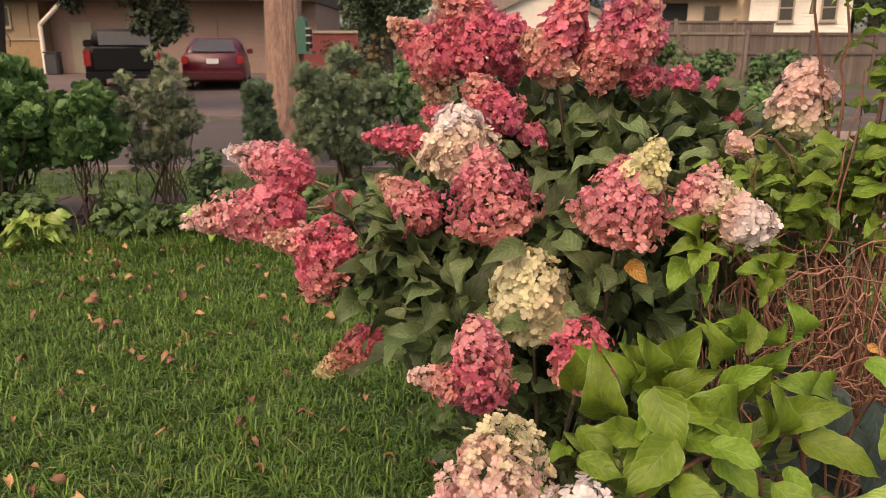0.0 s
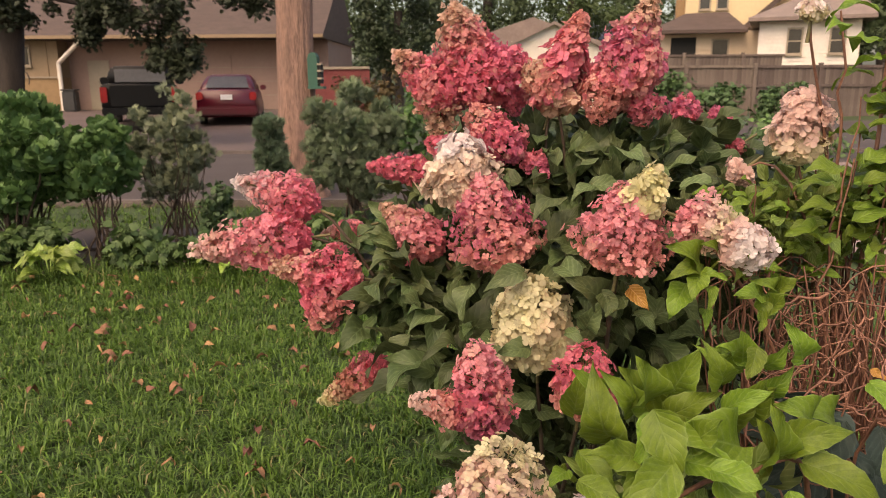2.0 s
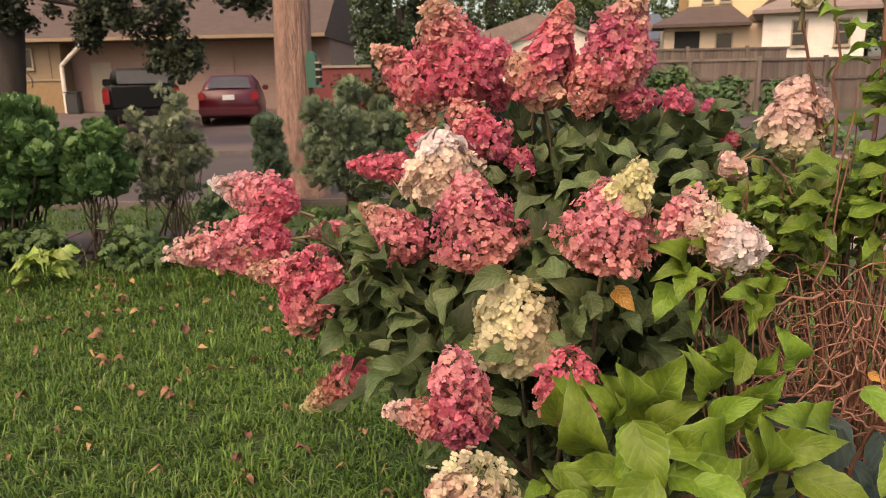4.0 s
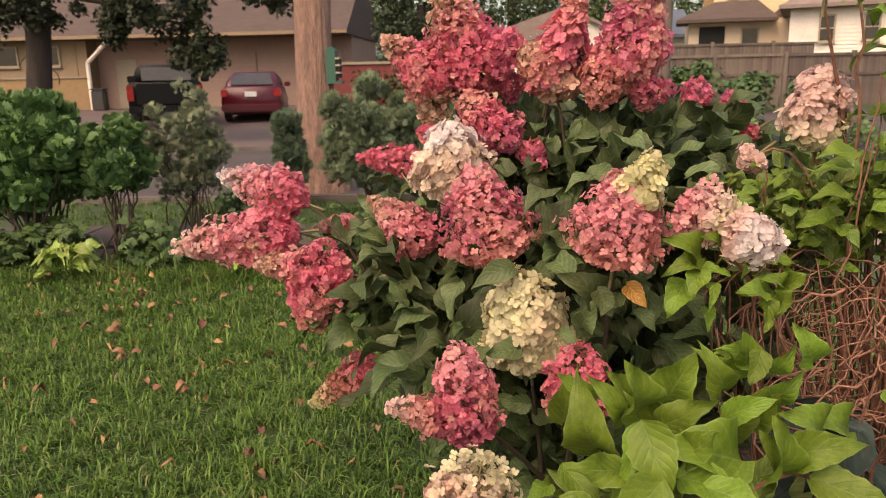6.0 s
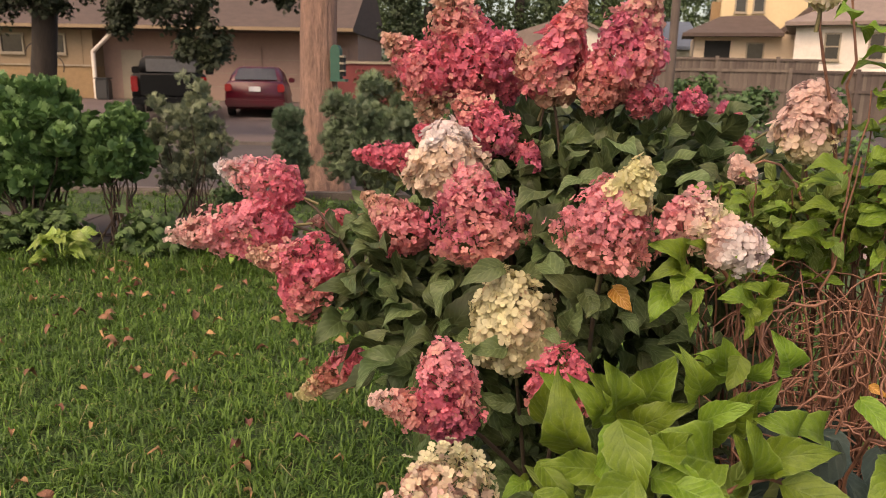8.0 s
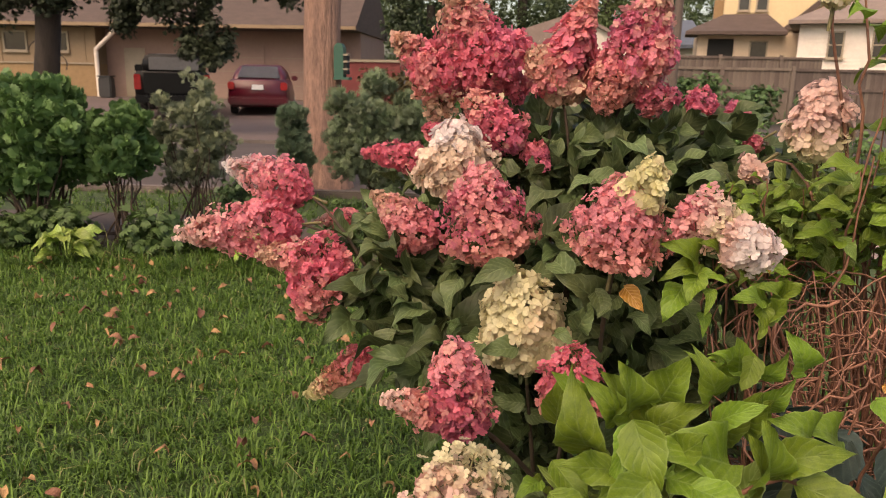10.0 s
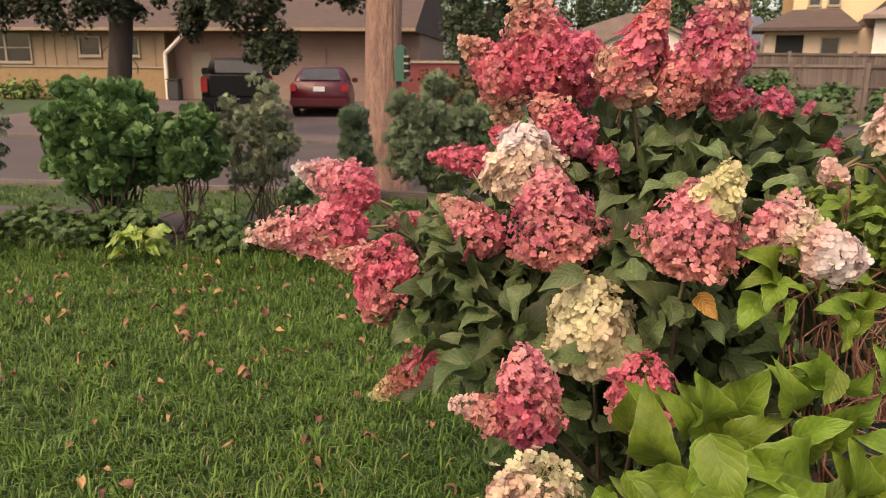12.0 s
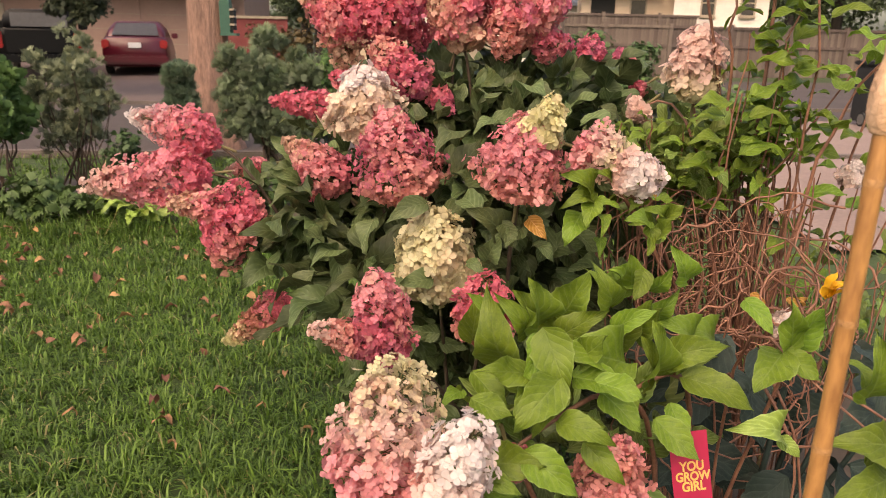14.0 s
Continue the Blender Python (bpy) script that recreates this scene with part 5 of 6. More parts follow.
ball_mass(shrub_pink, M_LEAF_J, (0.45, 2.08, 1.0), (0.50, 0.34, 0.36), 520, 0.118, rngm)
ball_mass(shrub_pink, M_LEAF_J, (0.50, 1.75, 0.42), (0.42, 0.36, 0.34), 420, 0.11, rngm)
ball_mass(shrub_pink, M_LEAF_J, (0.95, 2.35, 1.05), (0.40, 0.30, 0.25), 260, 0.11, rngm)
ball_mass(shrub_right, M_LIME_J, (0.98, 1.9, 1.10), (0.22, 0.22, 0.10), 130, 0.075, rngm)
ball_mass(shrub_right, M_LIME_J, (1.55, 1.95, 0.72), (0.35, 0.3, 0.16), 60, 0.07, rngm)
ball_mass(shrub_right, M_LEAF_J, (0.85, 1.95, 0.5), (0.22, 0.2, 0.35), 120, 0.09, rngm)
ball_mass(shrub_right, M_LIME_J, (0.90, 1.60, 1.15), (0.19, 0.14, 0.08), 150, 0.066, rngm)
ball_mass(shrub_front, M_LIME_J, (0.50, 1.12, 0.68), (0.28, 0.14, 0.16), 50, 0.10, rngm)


def leafy_stem(owner, points, r, pairs, size, rng, material, stem_material, start=0.25):
    """An upright shoot with opposite pairs of leaves."""
    p = np.array(points, float)
    t = np.linspace(0, 1, len(p))
    s = np.linspace(0, 1, 12)
    q = np.stack([np.interp(s, t, p[:, i]) for i in range(3)], axis=1)
    q[1:-1] += rng.normal(0, 0.006, (10, 3))
    v, f = tube_arrays(q, np.linspace(r, r * 0.45, 12), 7)
    link_mesh("stem", raw_mesh("stem", v, f, smooth=True), stem_material, owner)
    for i in range(pairs):
        u = start + (1 - start) * (i + 0.5) / pairs
        c = np.array([np.interp(u, s, q[:, k]) for k in range(3)])
        a = rng.uniform(0, np.pi) * 0.5 + (i % 2) * np.pi / 2
        for sg in (0, np.pi):
            d = np.array([np.cos(a + sg), np.sin(a + sg) * 0.8, rng.uniform(-0.25, 0.35)])
            b = c + d * 0.025
            if not clear_in_front(b + d * size * 0.4, 0.3):
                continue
            leaf(owner, material, b, d, (d[0] * -0.3, -0.45, 0.9), size * rng.uniform(0.7, 1.15) * (1.05 - 0.3 * u), k=int(rng.integers(8)))


RS = np.random.default_rng(161)
leafy_stem(shrub_right, [(1.02, 1.55, -0.02), (1.02, 1.55, 0.7), (1.0, 1.55, 1.25), (0.985, 1.55, 1.75)], 0.0075, 8, 0.115, RS, M_LIME, M_REDSTEM, 0.66)
leafy_stem(shrub_right, [(1.05, 1.5, -0.02), (1.06, 1.48, 0.8), (1.04, 1.45, 1.50)], 0.0055, 6, 0.11, RS, M_LIME, M_REDSTEM, 0.6)
leafy_stem(shrub_right, [(1.0, 1.42, 0.75), (1.06, 1.38, 1.22), (1.14, 1.30, 1.44)], 0.005, 4, 0.10, RS, M_LIME, M_REDSTEM, 0.5)
leafy_stem(shrub_right, [(1.2, 1.6, -0.02), (1.22, 1.6, 0.8), (1.28, 1.58, 1.35)], 0.006, 6, 0.10, RS, M_LIME, M_REDSTEM, 0.5)
leafy_stem(shrub_right, [(1.3, 1.6, -0.02), (1.35, 1.7, 0.6), (1.45, 1.65, 1.05)], 0.005, 5, 0.09, RS, M_LIME, M_REDSTEM, 0.4)
for i in range(44):
    x, y = RS.uniform(0.72, 1.12), RS.uniform(1.48, 1.85)
    h = RS.uniform(1.06, 1.24) + 0.1 * (x - 0.7)
    leafy_stem(shrub_right, [(x + 0.05, y + 0.05, 0.6), (x, y, h - 0.15), (x - 0.02, y - 0.04, h)], 0.0035, 3, 0.072, RS, M_LIME, M_REDSTEM, 0.72)

leafy_stem(shrub_right, [(0.98, 1.6, 0.9), (0.94, 1.58, 1.3), (0.885, 1.53, 1.59)], 0.005, 5, 0.11, RS, M_LIME, M_REDSTEM, 0.35)
for x, y, h in ((0.93, 1.5, 1.42), (1.0, 1.46, 1.40), (0.98, 1.58, 1.34), (1.08, 1.62, 1.28), (0.90, 1.44, 1.30), (1.04, 1.5, 1.56)):
    leafy_stem(shrub_right, [(x * 0.5 + 0.52, y + 0.05, 0.4), (x - 0.02, y + 0.02, h - 0.3), (x, y, h)], 0.0036, 5, 0.105, RS, M_LIME, M_REDSTEM, 0.68)
# one long shoot that leans out over the bed, and thin low ones behind it
leafy_stem(shrub_right, [(0.92, 1.52, 0.75), (0.94, 1.5, 0.98), (1.06, 1.5, 1.18), (1.22, 1.5, 1.40)], 0.004, 5, 0.085, RS, M_LIME, M_REDSTEM, 0.5)
for i in range(8):
    x, y = RS.uniform(1.2, 1.75), RS.uniform(1.65, 2.1)
    leafy_stem(shrub_right, [(x - 0.1, y, -0.02), (x - 0.04, y, 0.5), (x, y, RS.uniform(0.7, 1.0))], 0.003, 3, 0.06, RS, M_LIME, M_REDSTEM, 0.55)

# bare red-brown canes and tangled twigs
for i in range(75):
    b = np.array([RS.uniform(0.82, 1.22), RS.uniform(1.35, 1.75), -0.02])
    t = np.array([b[0] + RS.normal(0, 0.12), b[1] + RS.normal(0, 0.07), RS.uniform(0.9, 1.15)])
    p = bent(b, t, 0, 0.018, 9, RS)
    v, f = tube_arrays(p, np.linspace(RS.uniform(0.002, 0.005), 0.0015, 9), 6)
    link_mesh("cane", raw_mesh("cane", v, f, smooth=True), M_REDSTEM, shrub_right)
for i in range(150):
    c = np.array([RS.uniform(0.74, 1.12), RS.uniform(1.22, 1.6), RS.uniform(0.62, 1.02)])
    r = RS.uniform(0.05, 0.17)
    a0, a1 = RS.uniform(0, 6.28), RS.uniform(1.2, 3.6)
    tilt = RS.normal(0, 0.5)
    s = np.linspace(0, 1, 12)
    p = np.stack([c[0] + r * np.cos(a0 + a1 * s), c[1] + r * 0.4 * np.sin(a0 + a1 * s + tilt), c[2] + r * 0.7 * np.sin(a0 + a1 * s)], axis=1) + RS.normal(0, 0.004, (12, 3))
    v, f = tube_arrays(p, np.linspace(RS.uniform(0.0016, 0.0034), 0.0011, 12), 5)
    link_mesh("twig", raw_mesh("twig", v, f, smooth=True), M_REDSTEM, shrub_right)
for i in range(6):
    c = np.array([RS.uniform(0.8, 1.15), RS.uniform(1.25, 1.5), RS.uniform(0.75, 1.05)])
    leaf(shrub_right, M_YLEAF, c, RS.normal(0, 1, 3), (0, -1, 0.5), RS.uniform(0.025, 0.038))


# shoots of the low front hydrangea
def shoot(owner, pts, r):
    p = np.array(pts, float)
    t = np.linspace(0, 1, len(p))
    s = np.linspace(0, 1, 12)
    q = np.stack([np.interp(s, t, p[:, i]) for i in range(3)], axis=1)
    for _ in range(2):
        q[1:-1] = (q[:-2] + q[1:-1] + q[2:]) / 3
    v, f = tube_arrays(q, np.linspace(r, r * 0.5, 12), 7)
    link_mesh("stem", raw_mesh("stem", v, f, smooth=True), M_REDSTEM, owner)


shoot(shrub_front, [(0.75, 1.25, -0.02), (0.68, 1.12, 0.7), (0.55, 1.02, 0.87), (0.44, 0.97, 0.83), (0.35, 0.95, 0.775)], 0.006)
shoot(shrub_front, [(0.78, 1.25, -0.02), (0.74, 1.14, 0.7), (0.665, 1.05, 0.88), (0.54, 1.0, 0.84)], 0.007)
shoot(shrub_front, [(0.80, 1.28, 0.0), (0.84, 1.15, 0.6), (0.86, 1.06, 0.86), (0.84, 1.04, 0.95)], 0.005)
shoot(shrub_front, [(0.86, 1.06, 0.86), (0.96, 1.0, 0.82), (1.08, 0.95, 0.74)], 0.0035)
shoot(shrub_front, [(0.84, 1.1, 0.84), (0.9, 1.05, 0.72), (0.92, 1.02, 0.45), (0.92, 1.02, -0.01)], 0.003)
leaf(shrub_front, M_LIME, (0.364, 1.090, 0.872), (-0.29, -0.32, 0.90), (-0.36, -0.75, 0.65), 0.152, 0)
leaf(shrub_front, M_LIME, (0.418, 1.090, 0.924), (-0.18, -0.42, 0.89), (0.14, -0.75, 0.65), 0.117, 5)
leaf(shrub_front, M_LIME, (0.470, 1.130, 0.932), (0.24, -0.44, 0.87), (-0.07, -0.75, 0.65), 0.111, 2)
leaf(shrub_front, M_LIME, (0.552, 1.130, 0.953), (-0.41, -0.45, 0.79), (-0.29, -0.75, 0.65), 0.107, 7)
leaf(shrub_front, M_LIME, (0.445, 1.050, 0.927), (0.60, -0.48, 0.64), (0.21, -0.75, 0.65), 0.100, 4)
leaf(shrub_front, M_LIME, (0.549, 1.090, 0.922), (0.60, -0.54, 0.59), (0.00, -0.75, 0.65), 0.089, 1)
leaf(shrub_front, M_LIME, (0.598, 1.110, 0.906), (0.06, -0.52, 0.85), (-0.21, -0.75, 0.65), 0.093, 6)
leaf(shrub_front, M_LIME, (0.581, 1.000, 0.871), (-0.04, -0.39, 0.92), (0.29, -0.75, 0.65), 0.124, 3)
leaf(shrub_front, M_LIME, (0.619, 1.030, 0.887), (0.77, -0.44, 0.46), (0.07, -0.75, 0.65), 0.110, 0)
leaf(shrub_front, M_LIME, (0.553, 1.010, 0.895), (-0.88, -0.33, 0.34), (-0.14, -0.75, 0.65), 0.146, 5)
leaf(shrub_front, M_LIME, (0.400, 0.970, 0.974), (0.30, -0.48, -0.83), (-0.36, -0.75, 0.65), 0.102, 2)
leaf(shrub_front, M_LIME, (0.399, 0.990, 0.956), (-0.37, -0.59, -0.72), (0.14, -0.75, 0.65), 0.082, 7)
leaf(shrub_front, M_LIME, (0.377, 0.970, 0.900), (-0.83, -0.48, 0.28), (-0.07, -0.75, 0.65), 0.101, 4)
leaf(shrub_front, M_LIME, (0.281, 1.020, 0.847), (-0.61, -0.80, 0.00), (-0.29, -0.75, 0.65), 0.061, 1)
leaf(shrub_front, M_LIME, (0.291, 0.970, 0.859), (0.77, -0.62, -0.12), (0.21, -0.75, 0.65), 0.078, 6)
leaf(shrub_front, M_LIME, (0.419, 0.930, 0.909), (-0.71, -0.45, -0.54), (0.00, -0.75, 0.65), 0.108, 3)
leaf(shrub_front, M_LIME, (0.426, 0.940, 0.891), (-0.59, -0.54, -0.59), (-0.21, -0.75, 0.65), 0.090, 0)
leaf(shrub_front, M_LIME, (0.473, 0.920, 0.907), (0.77, -0.64, -0.04), (0.29, -0.75, 0.65), 0.076, 5)
leaf(shrub_front, M_LIME, (0.493, 0.950, 0.875), (0.61, -0.60, -0.52), (0.07, -0.75, 0.65), 0.081, 2)
leaf(shrub_front, M_LIME, (0.413, 0.900, 0.852), (0.83, -0.55, -0.09), (-0.14, -0.75, 0.65), 0.088, 7)
leaf(shrub_front, M_LIME, (0.456, 0.900, 0.817), (0.62, -0.59, -0.52), (-0.36, -0.75, 0.65), 0.082, 4)
leaf(shrub_front, M_LIME, (0.638, 0.990, 0.879), (0.87, -0.41, -0.29), (0.14, -0.75, 0.65), 0.119, 1)
leaf(shrub_front, M_LIME, (0.571, 0.920, 0.843), (0.64, -0.55, -0.53), (-0.07, -0.75, 0.65), 0.088, 6)
leaf(shrub_front, M_LIME, (0.355, 0.850, 0.836), (0.72, -0.52, -0.46), (-0.29, -0.75, 0.65), 0.093, 3)
leaf(shrub_front, M_LIME, (0.296, 0.850, 0.789), (0.67, -0.72, 0.17), (0.21, -0.75, 0.65), 0.067, 0)
leaf(shrub_front, M_LIME, (0.292, 0.870, 0.808), (0.85, -0.48, 0.22), (0.00, -0.75, 0.65), 0.102, 5)
leaf(shrub_front, M_LIME, (0.605, 1.170, 0.964), (-0.25, -0.50, 0.83), (-0.21, -0.75, 0.65), 0.098, 2)
leaf(shrub_front, M_LIME, (0.634, 1.170, 0.971), (0.32, -0.62, 0.71), (0.29, -0.75, 0.65), 0.078, 7)
leaf(shrub_front, M_LIME, (0.626, 1.190, 0.971), (-0.77, -0.48, 0.41), (0.07, -0.75, 0.65), 0.101, 4)
leaf(shrub_front, M_LIME, (0.361, 1.170, 0.896), (-0.50, -0.44, 0.75), (-0.14, -0.75, 0.65), 0.110, 1)
leaf(shrub_front, M_LIME, (0.458, 0.990, 0.909), (0.40, -0.55, 0.74), (-0.36, -0.75, 0.65), 0.088, 6)
leaf(shrub_front, M_LIME, (0.687, 1.070, 0.904), (-0.71, -0.44, 0.56), (0.14, -0.75, 0.65), 0.110, 3)
leaf(shrub_front, M_LIME, (0.410, 1.140, 0.902), (-0.53, -0.44, 0.73), (-0.36, -0.75, 0.65), 0.111, 0)
leaf(shrub_front, M_LIME, (0.420, 1.140, 0.908), (-0.36, -0.46, 0.81), (0.14, -0.75, 0.65), 0.106, 5)
leaf(shrub_front, M_LIME, (0.470, 1.180, 0.842), (0.21, -0.33, 0.92), (-0.07, -0.75, 0.65), 0.148, 2)
leaf(shrub_front, M_LIME, (0.561, 1.180, 0.949), (-0.50, -0.52, 0.70), (-0.29, -0.75, 0.65), 0.094, 7)
leaf(shrub_front, M_LIME, (0.467, 1.100, 0.910), (0.57, -0.55, 0.61), (0.21, -0.75, 0.65), 0.088, 4)
leaf(shrub_front, M_LIME, (0.569, 1.140, 0.869), (0.43, -0.48, 0.76), (0.00, -0.75, 0.65), 0.100, 1)
leaf(shrub_front, M_LIME, (0.614, 1.160, 0.873), (0.30, -0.50, 0.81), (-0.21, -0.75, 0.65), 0.097, 6)
leaf(shrub_front, M_LIME, (0.598, 1.050, 0.826), (-0.14, -0.39, 0.91), (0.29, -0.75, 0.65), 0.126, 3)
leaf(shrub_front, M_LIME, (0.659, 1.080, 0.852), (0.60, -0.59, 0.53), (0.07, -0.75, 0.65), 0.082, 0)
leaf(shrub_front, M_LIME, (0.520, 1.060, 0.851), (-0.65, -0.39, 0.66), (-0.14, -0.75, 0.65), 0.126, 5)
leaf(shrub_front, M_LIME, (0.418, 1.020, 0.940), (0.16, -0.78, -0.61), (-0.36, -0.75, 0.65), 0.062, 2)
leaf(shrub_front, M_LIME, (0.411, 1.040, 0.936), (-0.12, -0.67, -0.73), (0.14, -0.75, 0.65), 0.073, 7)
leaf(shrub_front, M_LIME, (0.392, 1.020, 0.855), (-0.72, -0.46, 0.52), (-0.07, -0.75, 0.65), 0.105, 4)
leaf(shrub_front, M_LIME, (0.297, 1.070, 0.810), (-0.60, -0.72, 0.36), (-0.29, -0.75, 0.65), 0.068, 1)
leaf(shrub_front, M_LIME, (0.299, 1.020, 0.881), (0.63, -0.57, -0.53), (0.21, -0.75, 0.65), 0.085, 6)
leaf(shrub_front, M_LIME, (0.404, 0.980, 0.884), (-0.61, -0.55, -0.57), (0.00, -0.75, 0.65), 0.087, 3)
leaf(shrub_front, M_LIME, (0.402, 0.990, 0.884), (-0.09, -0.59, -0.80), (-0.21, -0.75, 0.65), 0.082, 0)
leaf(shrub_front, M_LIME, (0.451, 0.970, 0.892), (0.83, -0.55, 0.03), (0.29, -0.75, 0.65), 0.088, 5)
leaf(shrub_front, M_LIME, (0.536, 1.000, 0.871), (0.31, -0.82, -0.49), (0.07, -0.75, 0.65), 0.059, 2)
leaf(shrub_front, M_LIME, (0.450, 0.950, 0.823), (0.50, -0.78, 0.37), (-0.14, -0.75, 0.65), 0.062, 7)
leaf(shrub_front, M_LIME, (0.502, 0.950, 0.771), (0.39, -0.77, -0.51), (-0.36, -0.75, 0.65), 0.063, 4)
leaf(shrub_front, M_LIME, (0.665, 1.040, 0.866), (0.76, -0.61, -0.23), (0.14, -0.75, 0.65), 0.079, 1)
leaf(shrub_front, M_LIME, (0.613, 0.970, 0.842), (0.24, -0.71, -0.66), (-0.07, -0.75, 0.65), 0.069, 6)
leaf(shrub_front, M_LIME, (0.370, 0.900, 0.794), (0.54, -0.84, 0.07), (-0.29, -0.75, 0.65), 0.058, 3)
leaf(shrub_front, M_LIME, (0.304, 0.900, 0.733), (0.60, -0.68, 0.41), (0.21, -0.75, 0.65), 0.071, 0)
leaf(shrub_front, M_LIME, (0.294, 0.920, 0.771), (0.80, -0.56, 0.20), (0.00, -0.75, 0.65), 0.086, 5)
leaf(shrub_front, M_LIME, (0.607, 1.220, 0.943), (-0.15, -0.61, 0.78), (-0.21, -0.75, 0.65), 0.080, 2)
leaf(shrub_front, M_LIME, (0.662, 1.220, 0.898), (0.39, -0.55, 0.74), (0.29, -0.75, 0.65), 0.088, 7)
leaf(shrub_front, M_LIME, (0.601, 1.240, 0.962), (-0.61, -0.72, 0.33), (0.07, -0.75, 0.65), 0.067, 4)
leaf(shrub_front, M_LIME, (0.323, 1.220, 0.850), (0.03, -0.41, 0.91), (-0.14, -0.75, 0.65), 0.118, 1)
leaf(shrub_front, M_LIME, (0.453, 1.040, 0.901), (0.55, -0.67, 0.50), (-0.36, -0.75, 0.65), 0.072, 6)
leaf(shrub_front, M_LIME, (0.750, 1.120, 0.885), (-0.78, -0.45, 0.45), (0.14, -0.75, 0.65), 0.109, 3)
leaf(shrub_front, M_LIME, (0.741, 1.020, 0.999), (0.28, -0.84, -0.46), (-0.18, -0.75, 0.65), 0.074, 1)
leaf(shrub_front, M_LIME, (0.820, 1.000, 0.925), (-0.29, -0.31, 0.90), (-0.28, -0.75, 0.65), 0.099, 4)
leaf(shrub_front, M_LIME, (0.825, 1.000, 0.925), (0.16, -0.45, 0.88), (-0.07, -0.75, 0.65), 0.092, 6)
leaf(shrub_front, M_LIME, (0.807, 1.000, 0.914), (-0.71, -0.60, -0.35), (-0.24, -0.75, 0.65), 0.103, 2)
leaf(shrub_front, M_LIME, (0.810, 1.000, 0.914), (0.53, -0.75, -0.39), (-0.30, -0.75, 0.65), 0.069, 5)
leaf(shrub_front, M_LIME, (0.859, 0.860, 0.902), (-0.12, -0.28, 0.95), (-0.07, -0.75, 0.65), 0.112, 3)
leaf(shrub_front, M_LIME, (0.848, 0.900, 0.944), (0.24, -0.69, -0.69), (0.29, -0.75, 0.65), 0.061, 0)
leaf(shrub_front, M_LIME, (0.907, 0.850, 0.819), (-0.91, -0.29, 0.30), (0.21, -0.75, 0.65), 0.141, 7)
leaf(shrub_front, M_LIME, (0.899, 0.830, 0.789), (-0.93, -0.35, -0.06), (0.19, -0.75, 0.65), 0.119, 1)
leaf(shrub_front, M_LIME, (0.887, 0.860, 0.823), (0.17, -0.29, -0.94), (-0.19, -0.75, 0.65), 0.072, 4)
leaf(shrub_front, M_HOSTA, (0.791, 0.950, 0.790), (-0.85, -0.37, 0.38), (0.03, -0.75, 0.65), 0.113, 0)
leaf(shrub_front, M_HOSTA, (0.792, 0.950, 0.787), (0.68, -0.48, -0.56), (-0.16, -0.75, 0.65), 0.043, 2)
leaf(shrub_front, M_LIME, (0.684, 1.120, 0.997), (-0.46, -0.25, 0.85), (-0.23, -0.75, 0.65), 0.082, 3)
leaf(shrub_right, M_LIME, (0.657, 1.200, 1.057), (0.03, -0.75, 0.66), (-0.28, -0.75, 0.65), 0.069, 5)
leaf(shrub_right, M_LIME, (0.638, 1.200, 1.084), (-0.80, -0.56, 0.24), (-0.20, -0.75, 0.65), 0.075, 1)
leaf(shrub_right, M_LIME, (0.639, 1.200, 1.078), (-0.19, -0.69, -0.70), (0.30, -0.75, 0.65), 0.061, 4)
leaf(shrub_right, M_LIME, (0.606, 1.120, 1.018), (-0.40, -0.54, -0.74), (0.23, -0.75, 0.65), 0.058, 2)
shoot(shrub_front, [(0.86, 1.25, 0.0), (0.754, 1.100, 0.982), (0.807, 1.000, 0.917), (0.847, 0.950, 0.872), (0.909, 0.860, 0.822)], 0.0035)
shoot(shrub_front, [(0.781, 1.000, 0.858), (0.819, 0.960, 0.786), (0.835, 0.930, 0.688), (0.72, 0.93, -0.01)], 0.003)
leaf(shrub_right, M_YLEAF, (0.456, 1.400, 1.044), (0.48, -0.69, -0.55), (-0.36, -0.75, 0.65), 0.062, 3)
leaf(shrub_right, M_YLEAF, (0.670, 1.320, 1.122), (0.12, -0.97, -0.19), (0.14, -0.75, 0.65), 0.044, 0)
leaf(shrub_right, M_LIME, (0.561, 1.300, 1.119), (-0.75, -0.45, 0.49), (-0.36, -0.75, 0.65), 0.094, 3)
leaf(shrub_right, M_LIME, (0.557, 1.300, 1.108), (-0.84, -0.54, -0.05), (0.14, -0.75, 0.65), 0.079, 0)
leaf(shrub_right, M_LIME, (0.539, 1.300, 1.081), (-0.52, -0.52, -0.68), (-0.07, -0.75, 0.65), 0.081, 5)
leaf(shrub_right, M_LIME, (0.554, 1.270, 1.108), (-0.41, -0.68, -0.61), (-0.29, -0.75, 0.65), 0.062, 2)
leaf(shrub_right, M_LIME, (0.567, 1.270, 1.083), (-0.10, -0.81, -0.58), (0.21, -0.75, 0.65), 0.053, 7)
leaf(shrub_right, M_LIME, (0.558, 1.280, 1.102), (0.61, -0.79, 0.10), (0.00, -0.75, 0.65), 0.054, 4)
leaf(shrub_right, M_LIME, (0.592, 1.290, 1.137), (-0.63, -0.60, 0.48), (-0.21, -0.75, 0.65), 0.070, 1)
leaf(shrub_right, M_LIME, (0.603, 1.290, 1.130), (0.32, -0.84, 0.44), (0.29, -0.75, 0.65), 0.050, 6)
leaf(shrub_right, M_LIME, (0.671, 1.260, 1.070), (-0.82, -0.56, 0.14), (0.07, -0.75, 0.65), 0.076, 3)
leaf(shrub_right, M_LIME, (0.676, 1.260, 1.068), (-0.56, -0.59, 0.59), (-0.14, -0.75, 0.65), 0.072, 0)
